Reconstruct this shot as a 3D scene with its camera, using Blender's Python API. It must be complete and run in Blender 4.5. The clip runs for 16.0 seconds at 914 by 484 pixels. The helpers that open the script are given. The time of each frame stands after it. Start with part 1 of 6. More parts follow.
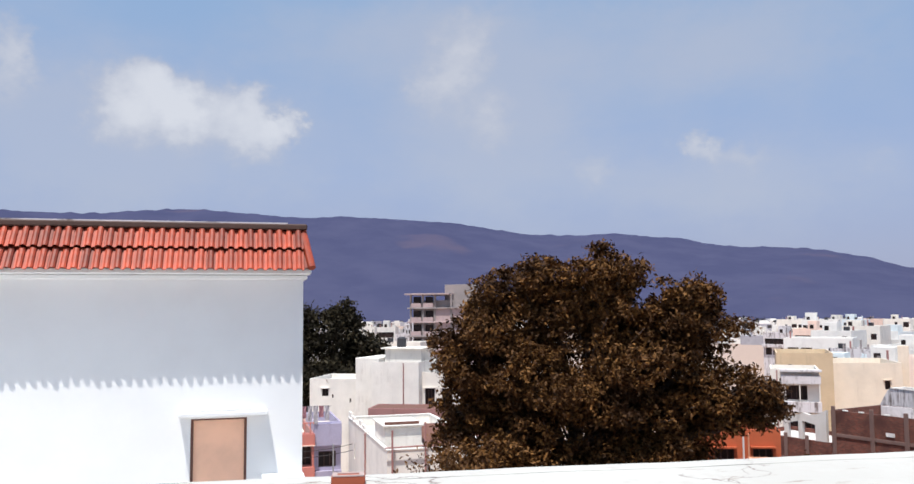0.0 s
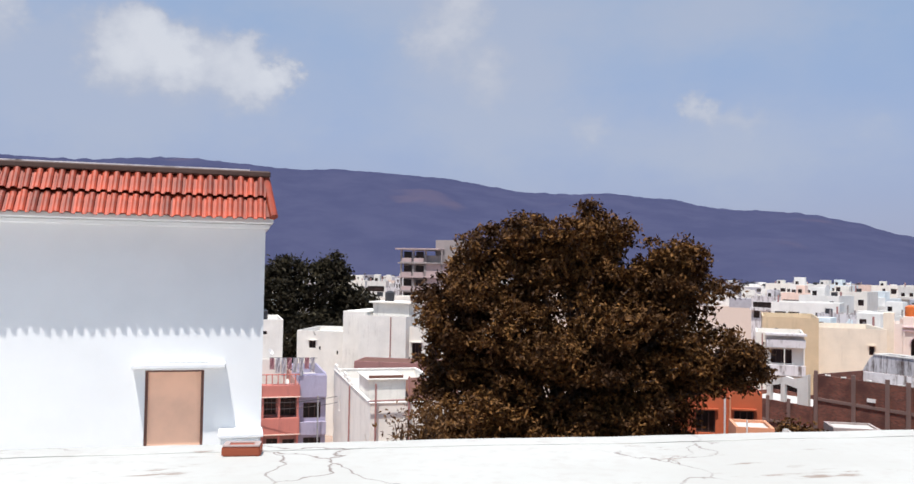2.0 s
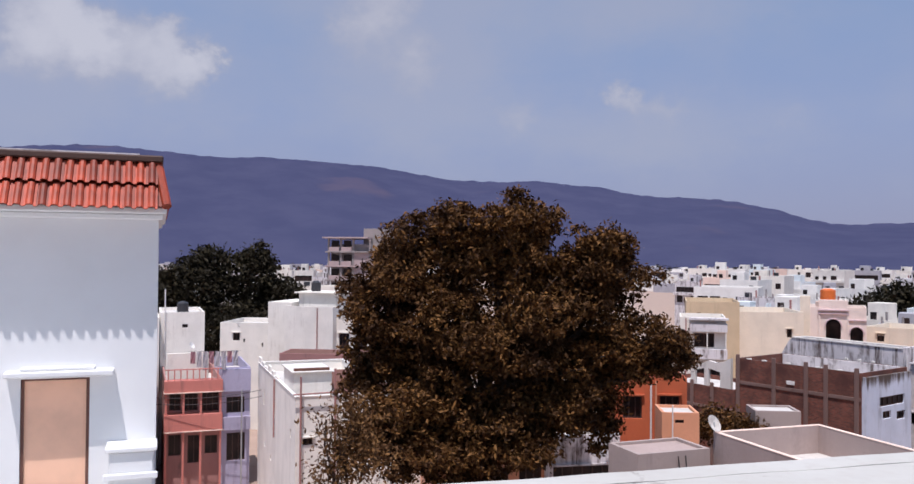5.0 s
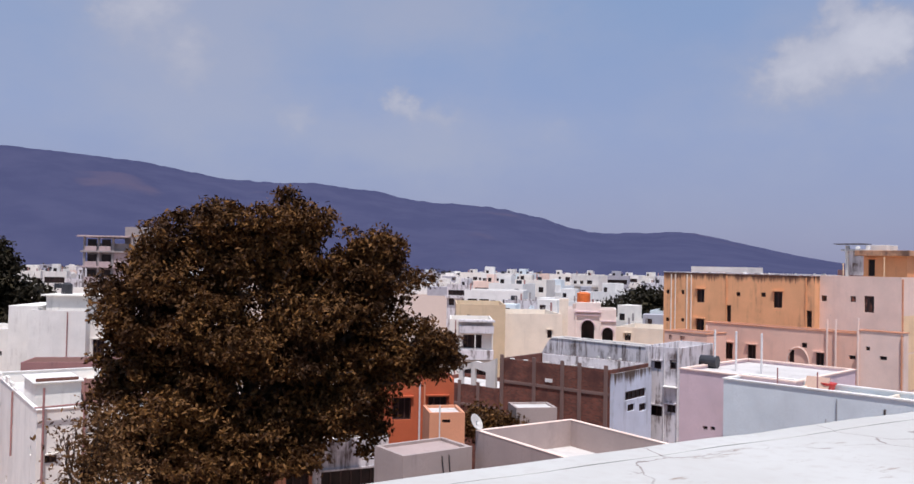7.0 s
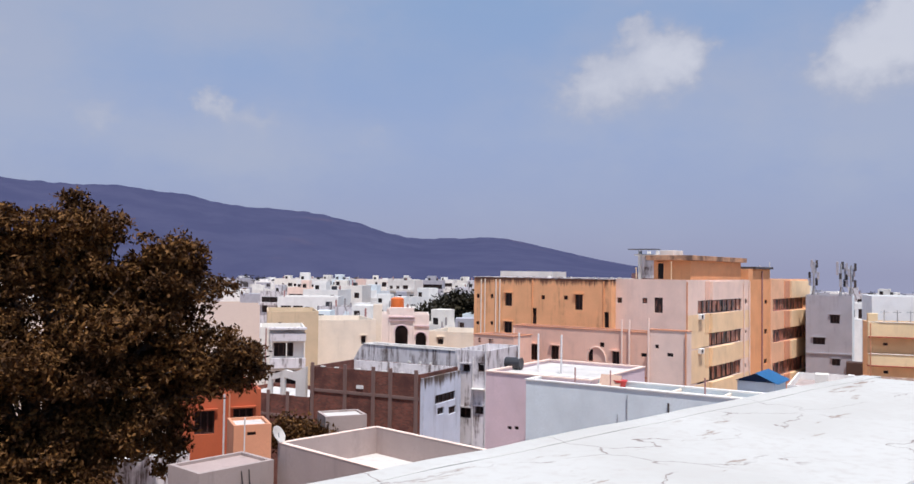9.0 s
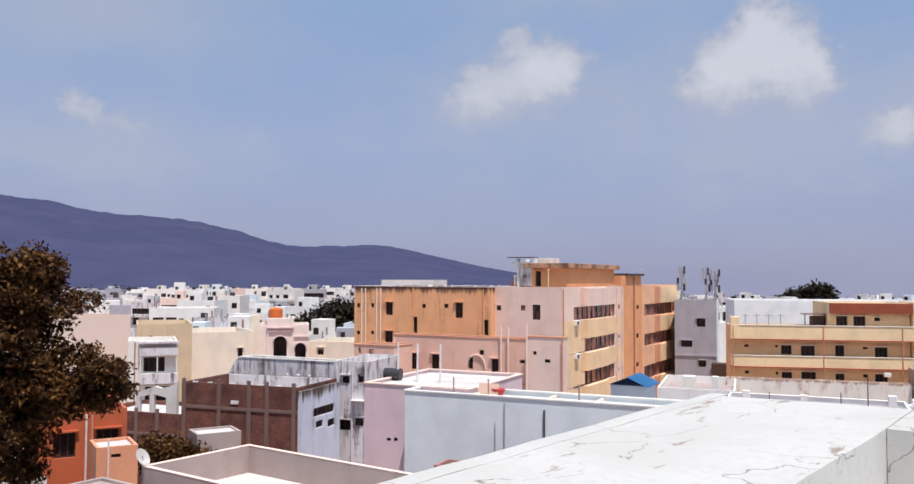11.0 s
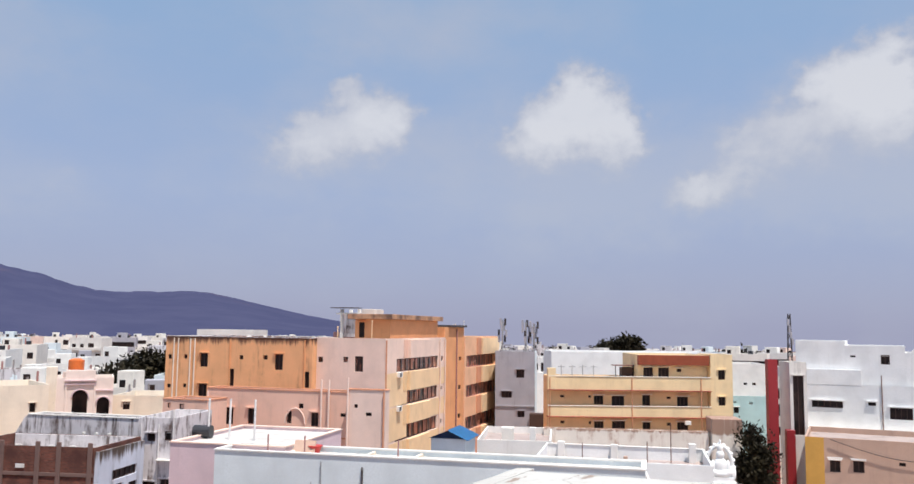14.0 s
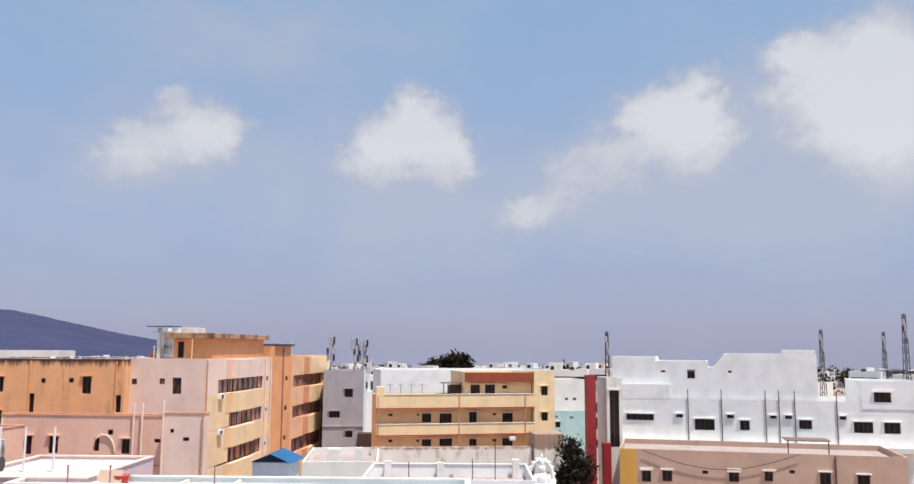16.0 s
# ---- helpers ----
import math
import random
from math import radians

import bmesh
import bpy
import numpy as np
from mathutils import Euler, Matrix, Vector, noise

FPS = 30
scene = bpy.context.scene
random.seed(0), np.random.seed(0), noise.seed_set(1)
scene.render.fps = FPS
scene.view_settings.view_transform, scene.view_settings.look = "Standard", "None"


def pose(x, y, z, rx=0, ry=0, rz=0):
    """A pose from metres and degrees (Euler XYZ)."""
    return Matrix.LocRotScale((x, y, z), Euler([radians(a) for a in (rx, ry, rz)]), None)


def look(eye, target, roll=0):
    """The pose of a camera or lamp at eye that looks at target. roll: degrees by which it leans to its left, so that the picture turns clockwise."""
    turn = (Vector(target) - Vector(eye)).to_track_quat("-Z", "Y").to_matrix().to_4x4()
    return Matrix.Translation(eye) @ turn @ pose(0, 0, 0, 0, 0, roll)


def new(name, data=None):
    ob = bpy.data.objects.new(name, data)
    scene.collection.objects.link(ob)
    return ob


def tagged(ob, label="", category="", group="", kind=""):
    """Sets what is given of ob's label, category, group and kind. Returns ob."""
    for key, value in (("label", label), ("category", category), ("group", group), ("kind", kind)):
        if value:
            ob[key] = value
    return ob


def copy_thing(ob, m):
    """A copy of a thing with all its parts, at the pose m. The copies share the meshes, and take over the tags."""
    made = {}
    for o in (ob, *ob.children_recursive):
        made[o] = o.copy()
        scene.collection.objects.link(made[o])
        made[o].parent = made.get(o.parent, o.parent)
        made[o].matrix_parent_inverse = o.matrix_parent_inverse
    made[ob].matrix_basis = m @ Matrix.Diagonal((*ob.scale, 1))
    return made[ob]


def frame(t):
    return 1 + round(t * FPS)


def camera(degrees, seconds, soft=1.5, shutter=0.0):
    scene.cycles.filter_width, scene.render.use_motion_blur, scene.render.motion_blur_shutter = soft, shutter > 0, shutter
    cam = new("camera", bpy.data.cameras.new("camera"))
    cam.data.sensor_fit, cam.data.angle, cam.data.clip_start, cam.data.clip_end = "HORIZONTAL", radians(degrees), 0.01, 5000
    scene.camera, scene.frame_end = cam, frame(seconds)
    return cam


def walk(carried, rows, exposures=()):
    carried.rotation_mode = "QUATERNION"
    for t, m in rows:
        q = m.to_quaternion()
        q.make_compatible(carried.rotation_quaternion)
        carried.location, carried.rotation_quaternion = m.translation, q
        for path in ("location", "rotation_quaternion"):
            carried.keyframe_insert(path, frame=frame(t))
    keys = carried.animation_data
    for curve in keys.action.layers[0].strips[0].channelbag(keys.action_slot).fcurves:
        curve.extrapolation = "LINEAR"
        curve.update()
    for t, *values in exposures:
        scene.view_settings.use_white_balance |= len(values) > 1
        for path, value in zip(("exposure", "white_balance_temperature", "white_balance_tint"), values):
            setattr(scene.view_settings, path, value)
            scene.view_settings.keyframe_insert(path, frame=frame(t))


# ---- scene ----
cam = camera(57.28, 16.0)
PATH = [
    (0.0, pose(-1.439, -1.712, 19.920, 94.702, 0.449, -0.206)),
    (0.5, pose(-1.388, -1.508, 19.929, 93.317, -0.090, -1.822)),
    (1.0, pose(-1.281, -1.317, 19.928, 93.546, -1.857, -1.214)),
    (1.5, pose(-1.105, -1.365, 19.896, 93.011, -2.121, -0.570)),
    (2.0, pose(-1.077, -1.200, 19.915, 91.689, -1.015, -0.748)),
    (2.5, pose(-1.076, -0.921, 19.950, 92.237, -0.552, -3.222)),
    (3.0, pose(-1.034, -0.730, 19.962, 92.060, 0.159, -5.990)),
    (3.2, pose(-1.020, -0.660, 19.966, 91.520, 0.120, -6.150)),
    (5.3, pose(-0.845, -0.250, 19.976, 90.930, -0.490, -5.540)),
    (5.5, pose(-0.834, -0.221, 19.977, 91.127, -0.490, -7.840)),
    (6.0, pose(-0.846, -0.205, 19.966, 91.362, -0.939, -12.857)),
    (6.5, pose(-0.578, -0.099, 19.961, 91.396, -1.158, -16.974)),
    (7.0, pose(-0.520, 0.009, 19.938, 91.353, -1.136, -20.755)),
    (7.5, pose(-0.351, 0.094, 19.910, 91.374, -1.135, -23.919)),
    (8.0, pose(-0.359, 0.284, 19.882, 91.744, -0.863, -27.085)),
    (8.5, pose(-0.141, 0.176, 19.939, 91.756, -0.873, -30.302)),
    (9.0, pose(0.000, -0.000, 20.000, 91.915, -0.756, -33.187)),
    (9.5, pose(0.087, 0.033, 20.013, 92.455, -0.514, -35.736)),
    (10.0, pose(0.106, 0.020, 20.067, 92.517, -0.074, -38.352)),
    (10.2, pose(0.140, 0.020, 20.085, 92.520, -0.050, -39.090)),
    (12.3, pose(0.605, 0.035, 20.315, 93.130, -0.400, -44.160)),
    (12.5, pose(0.638, 0.039, 20.332, 93.449, -0.397, -44.916)),
    (13.0, pose(0.871, 0.238, 20.298, 94.624, -1.165, -48.590)),
    (13.5, pose(0.635, 0.210, 20.314, 95.186, -1.468, -51.183)),
    (14.0, pose(0.883, 0.228, 20.336, 95.939, -0.692, -53.013)),
    (14.5, pose(0.981, 0.193, 20.346, 96.456, -0.659, -55.750)),
    (15.0, pose(1.309, 0.202, 20.335, 96.703, -0.396, -58.472)),
    (15.5, pose(1.292, 0.212, 20.342, 96.977, -0.457, -61.764)),
    (16.0, pose(1.448, 0.304, 20.367, 97.265, -0.294, -64.447)),
]
EXPOSURES = [(0.0, 0.22, 6380, 12), (2.5, 0.16, 6380, 12), (3.2, 0.13, 6350, 14), (5.5, -0.15, 6180, 20), (8.0, -0.02, 6180, 17), (10.0, 0.05, 6300, 15), (12.5, 0.12, 6420, 14), (15.5, 0.21, 6550, 12), (16.0, 0.21, 6550, 12)]
walk(cam, PATH, EXPOSURES)

# ---- sky, sun ----
SUN_AZ, SUN_EL = 198.5, 71.8
world = bpy.data.worlds.new("world")
scene.world = world
world.use_nodes = True
wt = world.node_tree
wt.nodes.clear()


def wmath(op, a, b=None, clamp=False):
    n = wt.nodes.new("ShaderNodeMath")
    n.operation, n.use_clamp = op, clamp
    for i, v in enumerate((a, b)):
        if v is None:
            continue
        if isinstance(v, (int, float)):
            n.inputs[i].default_value = v
        else:
            wt.links.new(v, n.inputs[i])
    return n.outputs[0]


sky = wt.nodes.new("ShaderNodeTexSky")
sky.sky_type, sky.sun_disc = "NISHITA", False
sky.sun_elevation, sky.sun_rotation = radians(SUN_EL), radians(SUN_AZ)
sky.air_density, sky.dust_density = 1.0, 1.5
coord = wt.nodes.new("ShaderNodeTexCoord")
split = wt.nodes.new("ShaderNodeSeparateXYZ")
wt.links.new(coord.outputs["Generated"], split.inputs[0])
AZ = wmath("MULTIPLY", wmath("ARCTAN2", split.outputs[0], split.outputs[1]), 180 / math.pi)
EL = wmath("MULTIPLY", wmath("ARCSINE", split.outputs[2]), 180 / math.pi)
# (azimuth, elevation, half width, half height, weight) of each bank of cloud, in degrees
HEAPS_WEST = [(-20.8, 14.5, 2.9, 1.4, 0.95), (-18.2, 13.9, 1.6, 1.2, 0.6), (-13.8, 13.8, 1.9, 1.2, 0.85), (-11.8, 12.9, 1.0, 0.6, 0.55), (-28.4, 16.0, 1.8, 2.0, 0.7),
              (16.8, 10.9, 1.0, 0.8, 0.55), (19.7, 9.8, 2.2, 0.9, 0.45), (9.6, 9.7, 2.0, 1.1, 0.5), (26.8, 8.7, 2.0, 1.0, 0.35), (-1.3, 15.2, 1.9, 1.4, 0.45),
              (-17.0, 12.5, 2.6, 1.3, 0.55), (-22.5, 12.3, 2.2, 1.2, 0.52), (-12.5, 11.7, 2.0, 1.1, 0.45), (1.0, 17.2, 2.2, 1.4, 0.42), (2.6, 13.2, 2.0, 1.6, 0.48), (0.5, 19.4, 4.0, 1.4, 0.45)]
HEAPS_EAST = [(47.4, 14.5, 2.3, 1.3, 0.9), (44.0, 13.3, 3.0, 1.4, 0.62), (41.4, 12.2, 2.8, 1.1, 0.5), (45.0, 16.3, 1.1, 0.6, 0.5), (61.4, 16.4, 1.7, 1.5, 1.05), (58.7, 14.6, 2.2, 1.5, 0.85),
              (63.6, 13.8, 1.6, 1.7, 0.8), (59.7, 12.9, 4.2, 1.1, 0.6), (69.1, 9.7, 2.4, 1.0, 0.75), (71.7, 12.0, 2.0, 1.4, 0.55), (75.0, 13.1, 2.8, 1.6, 0.55)]
HEAPS_FAR = [(80.8, 16.9, 1.8, 1.7, 0.95), (77.6, 15.6, 2.1, 1.3, 0.85), (80.6, 14.4, 2.8, 2.2, 0.75), (86.8, 18.9, 1.4, 1.1, 0.8), (91.4, 18.1, 3.4, 2.2, 1.0), (88.9, 15.6, 3.4, 2.2, 0.7),
             (93.0, 14.2, 3.6, 2.4, 0.7), (103.0, 17.0, 8.0, 5.0, 0.8), (125.0, 20.0, 12.0, 6.0, 0.7), (-45.0, 15.0, 8.0, 5.0, 0.7), (-80.0, 20.0, 14.0, 6.0, 0.7), (170.0, 25.0, 16.0, 7.0, 0.7), (-140.0, 22.0, 14.0, 7.0, 0.7)]
VEILS = [(-18.6, 11.6, 9.0, 2.8, 0.75), (-26.0, 11.0, 7.0, 2.6, 0.5), (1.8, 18.6, 9.0, 2.6, 0.75), (2.2, 12.4, 3.6, 2.6, 0.7), (20.9, 17.3, 4.8, 2.2, 0.7), (12.0, 8.6, 9.0, 2.0, 0.45), (22.0, 9.0, 6.0, 1.8, 0.4),
         (44.0, 12.0, 6.0, 2.4, 0.6), (60.0, 12.0, 6.0, 2.4, 0.6), (44.9, 21.0, 9.0, 1.8, 0.6), (62.6, 8.3, 5.0, 1.6, 0.45), (72.0, 10.4, 6.0, 2.2, 0.55), (82.0, 12.6, 7.0, 3.2, 0.75), (91.0, 13.5, 7.0, 4.0, 0.75)]


def wwarp(scale, detail, stretch):
    n = wt.nodes.new("ShaderNodeTexNoise")
    n.inputs["Scale"].default_value, n.inputs["Detail"].default_value, n.inputs["Roughness"].default_value = scale, detail, 0.6
    mp = wt.nodes.new("ShaderNodeMapping")
    mp.inputs["Scale"].default_value = stretch
    wt.links.new(coord.outputs["Generated"], mp.inputs[0])
    wt.links.new(mp.outputs[0], n.inputs["Vector"])
    sp = wt.nodes.new("ShaderNodeSeparateColor")
    wt.links.new(n.outputs["Color"], sp.inputs[0])
    return sp.outputs[0], sp.outputs[1]


def lobes(banks, az, el, under, fall=0.42):
    """Soft sum of lobes whose lower halves thin out slowly."""
    total = None
    for ca, ce, wa, we, weight in banks:
        da = wmath("DIVIDE", wmath("SUBTRACT", az, ca), wa)
        de = wmath("DIVIDE", wmath("SUBTRACT", el, ce), we)
        de = wmath("MAXIMUM", de, wmath("MULTIPLY", de, -under))
        r2 = wmath("ADD", wmath("MULTIPLY", da, da), wmath("MULTIPLY", de, de))
        g = wmath("MULTIPLY", wmath("POWER", fall, r2), weight)
        total = g if total is None else wmath("ADD", total, g)
    return total


# the outlines are curled by noise at two scales
w1, w2 = wwarp(13.0, 3.0, (1, 1, 1.3))
w3, w4 = wwarp(46.0, 4.0, (1, 1, 1.2))
AZ_C = wmath("ADD", AZ, wmath("ADD", wmath("MULTIPLY", wmath("SUBTRACT", w1, 0.5), 5.0), wmath("MULTIPLY", wmath("SUBTRACT", w3, 0.5), 2.6)))
EL_C = wmath("ADD", EL, wmath("ADD", wmath("MULTIPLY", wmath("SUBTRACT", w2, 0.5), 2.6), wmath("MULTIPLY", wmath("SUBTRACT", w4, 0.5), 1.7)))
total = lobes(HEAPS_WEST + HEAPS_EAST + HEAPS_FAR, AZ_C, EL_C, 0.55)
wide = lobes(VEILS, AZ_C, EL_C, 0.8, 0.62)


def wnoise(scale, detail, stretch, rough=0.55):
    mp = wt.nodes.new("ShaderNodeMapping")
    mp.inputs["Scale"].default_value = stretch
    wt.links.new(coord.outputs["Generated"], mp.inputs[0])
    n = wt.nodes.new("ShaderNodeTexNoise")
    n.inputs["Scale"].default_value, n.inputs["Detail"].default_value, n.inputs["Roughness"].default_value = scale, detail, rough
    wt.links.new(mp.outputs[0], n.inputs["Vector"])
    return n.outputs[0]


def wstep(v, lo, hi):
    n = wt.nodes.new("ShaderNodeMapRange")
    n.interpolation_type = "SMOOTHSTEP"
    n.inputs["From Min"].default_value, n.inputs["From Max"].default_value = lo, hi
    wt.links.new(v, n.inputs["Value"])
    return n.outputs[0]


billow = wnoise(9.0, 8.0, (1, 1, 1.25), 0.55)
curl = wnoise(38.0, 5.0, (1, 1, 1.2), 0.6)
veil = wnoise(4.5, 6.0, (1, 1, 2.0), 0.55)
field = wmath("ADD", total, wmath("ADD", wmath("MULTIPLY", wmath("SUBTRACT", billow, 0.5), 0.5), wmath("MULTIPLY", wmath("SUBTRACT", curl, 0.5), 0.34)))
body = wstep(field, 0.30, 1.30)
edge = wstep(field, 0.18, 0.72)
glow = wstep(field, -0.05, 0.60)
thin = wstep(veil, 0.36, 0.75)
haze = wstep(wmath("ADD", wide, wmath("MULTIPLY", wmath("SUBTRACT", veil, 0.5), 1.0)), 0.0, 0.85)
high_film = wmath("ADD", wmath("MAXIMUM", wmath("MULTIPLY", haze, 0.62), wmath("MULTIPLY", glow, 0.40)), wmath("MULTIPLY", thin, 0.14), True)
ramp = wt.nodes.new("ShaderNodeValToRGB")
ramp.color_ramp.elements[0].position, ramp.color_ramp.elements[0].color = 0.0, (0.385, 0.41, 0.575, 1)
ramp.color_ramp.elements[1].position, ramp.color_ramp.elements[1].color = 0.55, (0.28, 0.46, 0.70, 1)
mid = ramp.color_ramp.elements.new(0.2)
mid.color = (0.37, 0.47, 0.69, 1)
wt.links.new(wmath("DIVIDE", EL, 45.0, True), ramp.inputs[0])
cloud_ramp = wt.nodes.new("ShaderNodeValToRGB")
cloud_ramp.color_ramp.elements[0].position, cloud_ramp.color_ramp.elements[0].color = 0.0, (0.55, 0.575, 0.645, 1)
cloud_ramp.color_ramp.elements[1].position, cloud_ramp.color_ramp.elements[1].color = 0.9, (0.83, 0.84, 0.85, 1)
wt.links.new(body, cloud_ramp.inputs[0])
# thin high film first, then the heaps in front of it
mixf = wt.nodes.new("ShaderNodeMixRGB")
wt.links.new(high_film, mixf.inputs[0])
wt.links.new(ramp.outputs[0], mixf.inputs[1])
mixf.inputs[2].default_value = (0.50, 0.545, 0.65, 1)
mixc = wt.nodes.new("ShaderNodeMixRGB")
wt.links.new(wmath("MULTIPLY", edge, 0.80), mixc.inputs[0])
wt.links.new(mixf.outputs[0], mixc.inputs[1])
wt.links.new(cloud_ramp.outputs[0], mixc.inputs[2])
bg_air = wt.nodes.new("ShaderNodeBackground")
wt.links.new(sky.outputs[0], bg_air.inputs[0])
bg_air.inputs[1].default_value = 0.085
bg_cloud = wt.nodes.new("ShaderNodeBackground")
wt.links.new(mixc.outputs[0], bg_cloud.inputs[0])
bg_cloud.inputs[1].default_value = 0.87
mixs = wt.nodes.new("ShaderNodeMixShader")
mixs.inputs[0].default_value = 0.85
wt.links.new(bg_air.outputs[0], mixs.inputs[1])
wt.links.new(bg_cloud.outputs[0], mixs.inputs[2])
wout = wt.nodes.new("ShaderNodeOutputWorld")
wt.links.new(mixs.outputs[0], wout.inputs[0])

lamp = bpy.data.lights.new("sun", "SUN")
lamp.energy, lamp.angle, lamp.color = 5.0, radians(0.6), (1.0, 0.95, 0.88)
sun = new("sun", lamp)
sun_from = Vector((math.sin(radians(SUN_AZ)) * math.cos(radians(SUN_EL)), math.cos(radians(SUN_AZ)) * math.cos(radians(SUN_EL)), math.sin(radians(SUN_EL))))
sun.matrix_world = look(sun_from * 60, (0, 0, 0))

# ---- materials ----
def nodes_of(name):
    m = bpy.data.materials.new(name)
    m.use_nodes = True
    return m, m.node_tree, m.node_tree.nodes["Principled BSDF"]


def tex_noise(t, scale, detail=4.0, stretch=(1, 1, 1), rough=0.55, space="Object"):
    c = t.nodes.new("ShaderNodeTexCoord")
    mp = t.nodes.new("ShaderNodeMapping")
    mp.inputs["Scale"].default_value = stretch
    n = t.nodes.new("ShaderNodeTexNoise")
    n.inputs["Scale"].default_value, n.inputs["Detail"].default_value, n.inputs["Roughness"].default_value = scale, detail, rough
    t.links.new(c.outputs[space], mp.inputs[0])
    t.links.new(mp.outputs[0], n.inputs["Vector"])
    return n.outputs[0]


def ramped(t, value, lo, hi):
    r = t.nodes.new("ShaderNodeMapRange")
    r.interpolation_type = "SMOOTHSTEP"
    r.inputs["From Min"].default_value, r.inputs["From Max"].default_value = lo, hi
    t.links.new(value, r.inputs["Value"])
    return r.outputs[0]


def mixed(t, fac, a, b, blend="MIX"):
    n = t.nodes.new("ShaderNodeMixRGB")
    n.blend_type = blend
    for i, v in enumerate((fac, a, b)):
        if isinstance(v, (int, float)):
            n.inputs[i].default_value = v
        elif isinstance(v, tuple):
            n.inputs[i].default_value = (*v, 1)
        else:
            t.links.new(v, n.inputs[i])
    return n.outputs[0]


def bumped(t, bsdf, height, strength=0.3, dist=0.02):
    b = t.nodes.new("ShaderNodeBump")
    b.inputs["Strength"].default_value, b.inputs["Distance"].default_value = strength, dist
    t.links.new(height, b.inputs["Height"])
    t.links.new(b.outputs[0], bsdf.inputs["Normal"])


def plaster(name, base, stain=0.3, dirt=(0.10, 0.085, 0.075), rough=0.85, streak=1.0, patch=(0.5, 0.72), drip=None, drip_dirt=(0.09, 0.06, 0.045)):
    """Painted plaster: uneven paint, blotches and rain streaks of dirt."""
    m, t, b = nodes_of(name)
    broad = tex_noise(t, 0.45, 4.0)
    fine = tex_noise(t, 9.0, 5.0)
    run = tex_noise(t, 1.3 * streak, 5.0, (1, 1, 0.12), 0.65)
    blot = tex_noise(t, 0.8, 6.0, (1, 1, 0.8), 0.65)
    dark = tuple(v * 0.82 for v in base)
    col = mixed(t, ramped(t, broad, 0.35, 0.7), base, dark)
    col = mixed(t, ramped(t, fine, 0.3, 0.8), col, tuple(v * 0.90 for v in base))
    specks = tex_noise(t, 3.2, 7.0, (1, 1, 0.5), 0.75)
    col = mixed(t, ramped(t, specks, 0.62, 0.72), col, tuple(0.45 * v + 0.55 * min(v, d) for v, d in zip(base, dirt)) if stain > 0.05 else base)
    k = t.nodes.new("ShaderNodeMath")
    k.operation = "MULTIPLY"
    t.links.new(ramped(t, run, patch[0], patch[1] + 0.06), k.inputs[0])
    t.links.new(ramped(t, blot, 0.38, 0.62), k.inputs[1])
    k2 = t.nodes.new("ShaderNodeMath")
    k2.operation = "MULTIPLY"
    t.links.new(k.outputs[0], k2.inputs[0])
    k2.inputs[1].default_value = min(1.0, stain * 1.5)
    col = mixed(t, k2.outputs[0], col, dirt)
    if drip:
        # rain dirt that has run down from the parapet, drip = (height of the parapet, reach)
        c = t.nodes.new("ShaderNodeTexCoord")
        sp = t.nodes.new("ShaderNodeSeparateXYZ")
        t.links.new(c.outputs["Object"], sp.inputs[0])
        reach = ramped(t, sp.outputs[2], drip[0] - drip[1], drip[0] + 0.1)
        thin_run = tex_noise(t, 2.4, 6.0, (1, 1, 0.06), 0.7)
        add = t.nodes.new("ShaderNodeMath")
        add.operation = "ADD"
        t.links.new(thin_run, add.inputs[0])
        sc = t.nodes.new("ShaderNodeMath")
        sc.operation, sc.inputs[1].default_value = "MULTIPLY", 0.42
        t.links.new(reach, sc.inputs[0])
        t.links.new(sc.outputs[0], add.inputs[1])
        col = mixed(t, ramped(t, add.outputs[0], 0.66, 0.90), col, drip_dirt)
    t.links.new(col, b.inputs["Base Color"])
    b.inputs["Roughness"].default_value = rough
    bumped(t, b, fine, 0.25, 0.01)
    return m


def plain(name, base, rough=0.6, metal=0.0, vary=0.15, scale=6.0, per_object=0.0):
    m, t, b = nodes_of(name)
    n = tex_noise(t, scale, 4.0)
    col = mixed(t, ramped(t, n, 0.3, 0.75), base, tuple(v * (1 - vary) for v in base))
    if per_object:
        info = t.nodes.new("ShaderNodeObjectInfo")
        h = t.nodes.new("ShaderNodeHueSaturation")
        v = t.nodes.new("ShaderNodeMapRange")
        v.inputs["To Min"].default_value, v.inputs["To Max"].default_value = 1 - per_object, 1 + per_object
        t.links.new(info.outputs["Random"], v.inputs["Value"])
        t.links.new(v.outputs[0], h.inputs["Value"])
        t.links.new(col, h.inputs["Color"])
        col = h.outputs[0]
    t.links.new(col, b.inputs["Base Color"])
    b.inputs["Roughness"].default_value, b.inputs["Metallic"].default_value = rough, metal
    bumped(t, b, n, 0.15, 0.01)
    return m


def glass_dark(name):
    m, t, b = nodes_of(name)
    n = tex_noise(t, 0.7, 3.0)
    t.links.new(mixed(t, ramped(t, n, 0.35, 0.65), (0.010, 0.007, 0.007), (0.035, 0.020, 0.017)), b.inputs["Base Color"])
    b.inputs["Roughness"].default_value = 0.35
    b.inputs["Specular IOR Level"].default_value = 0.25
    return m


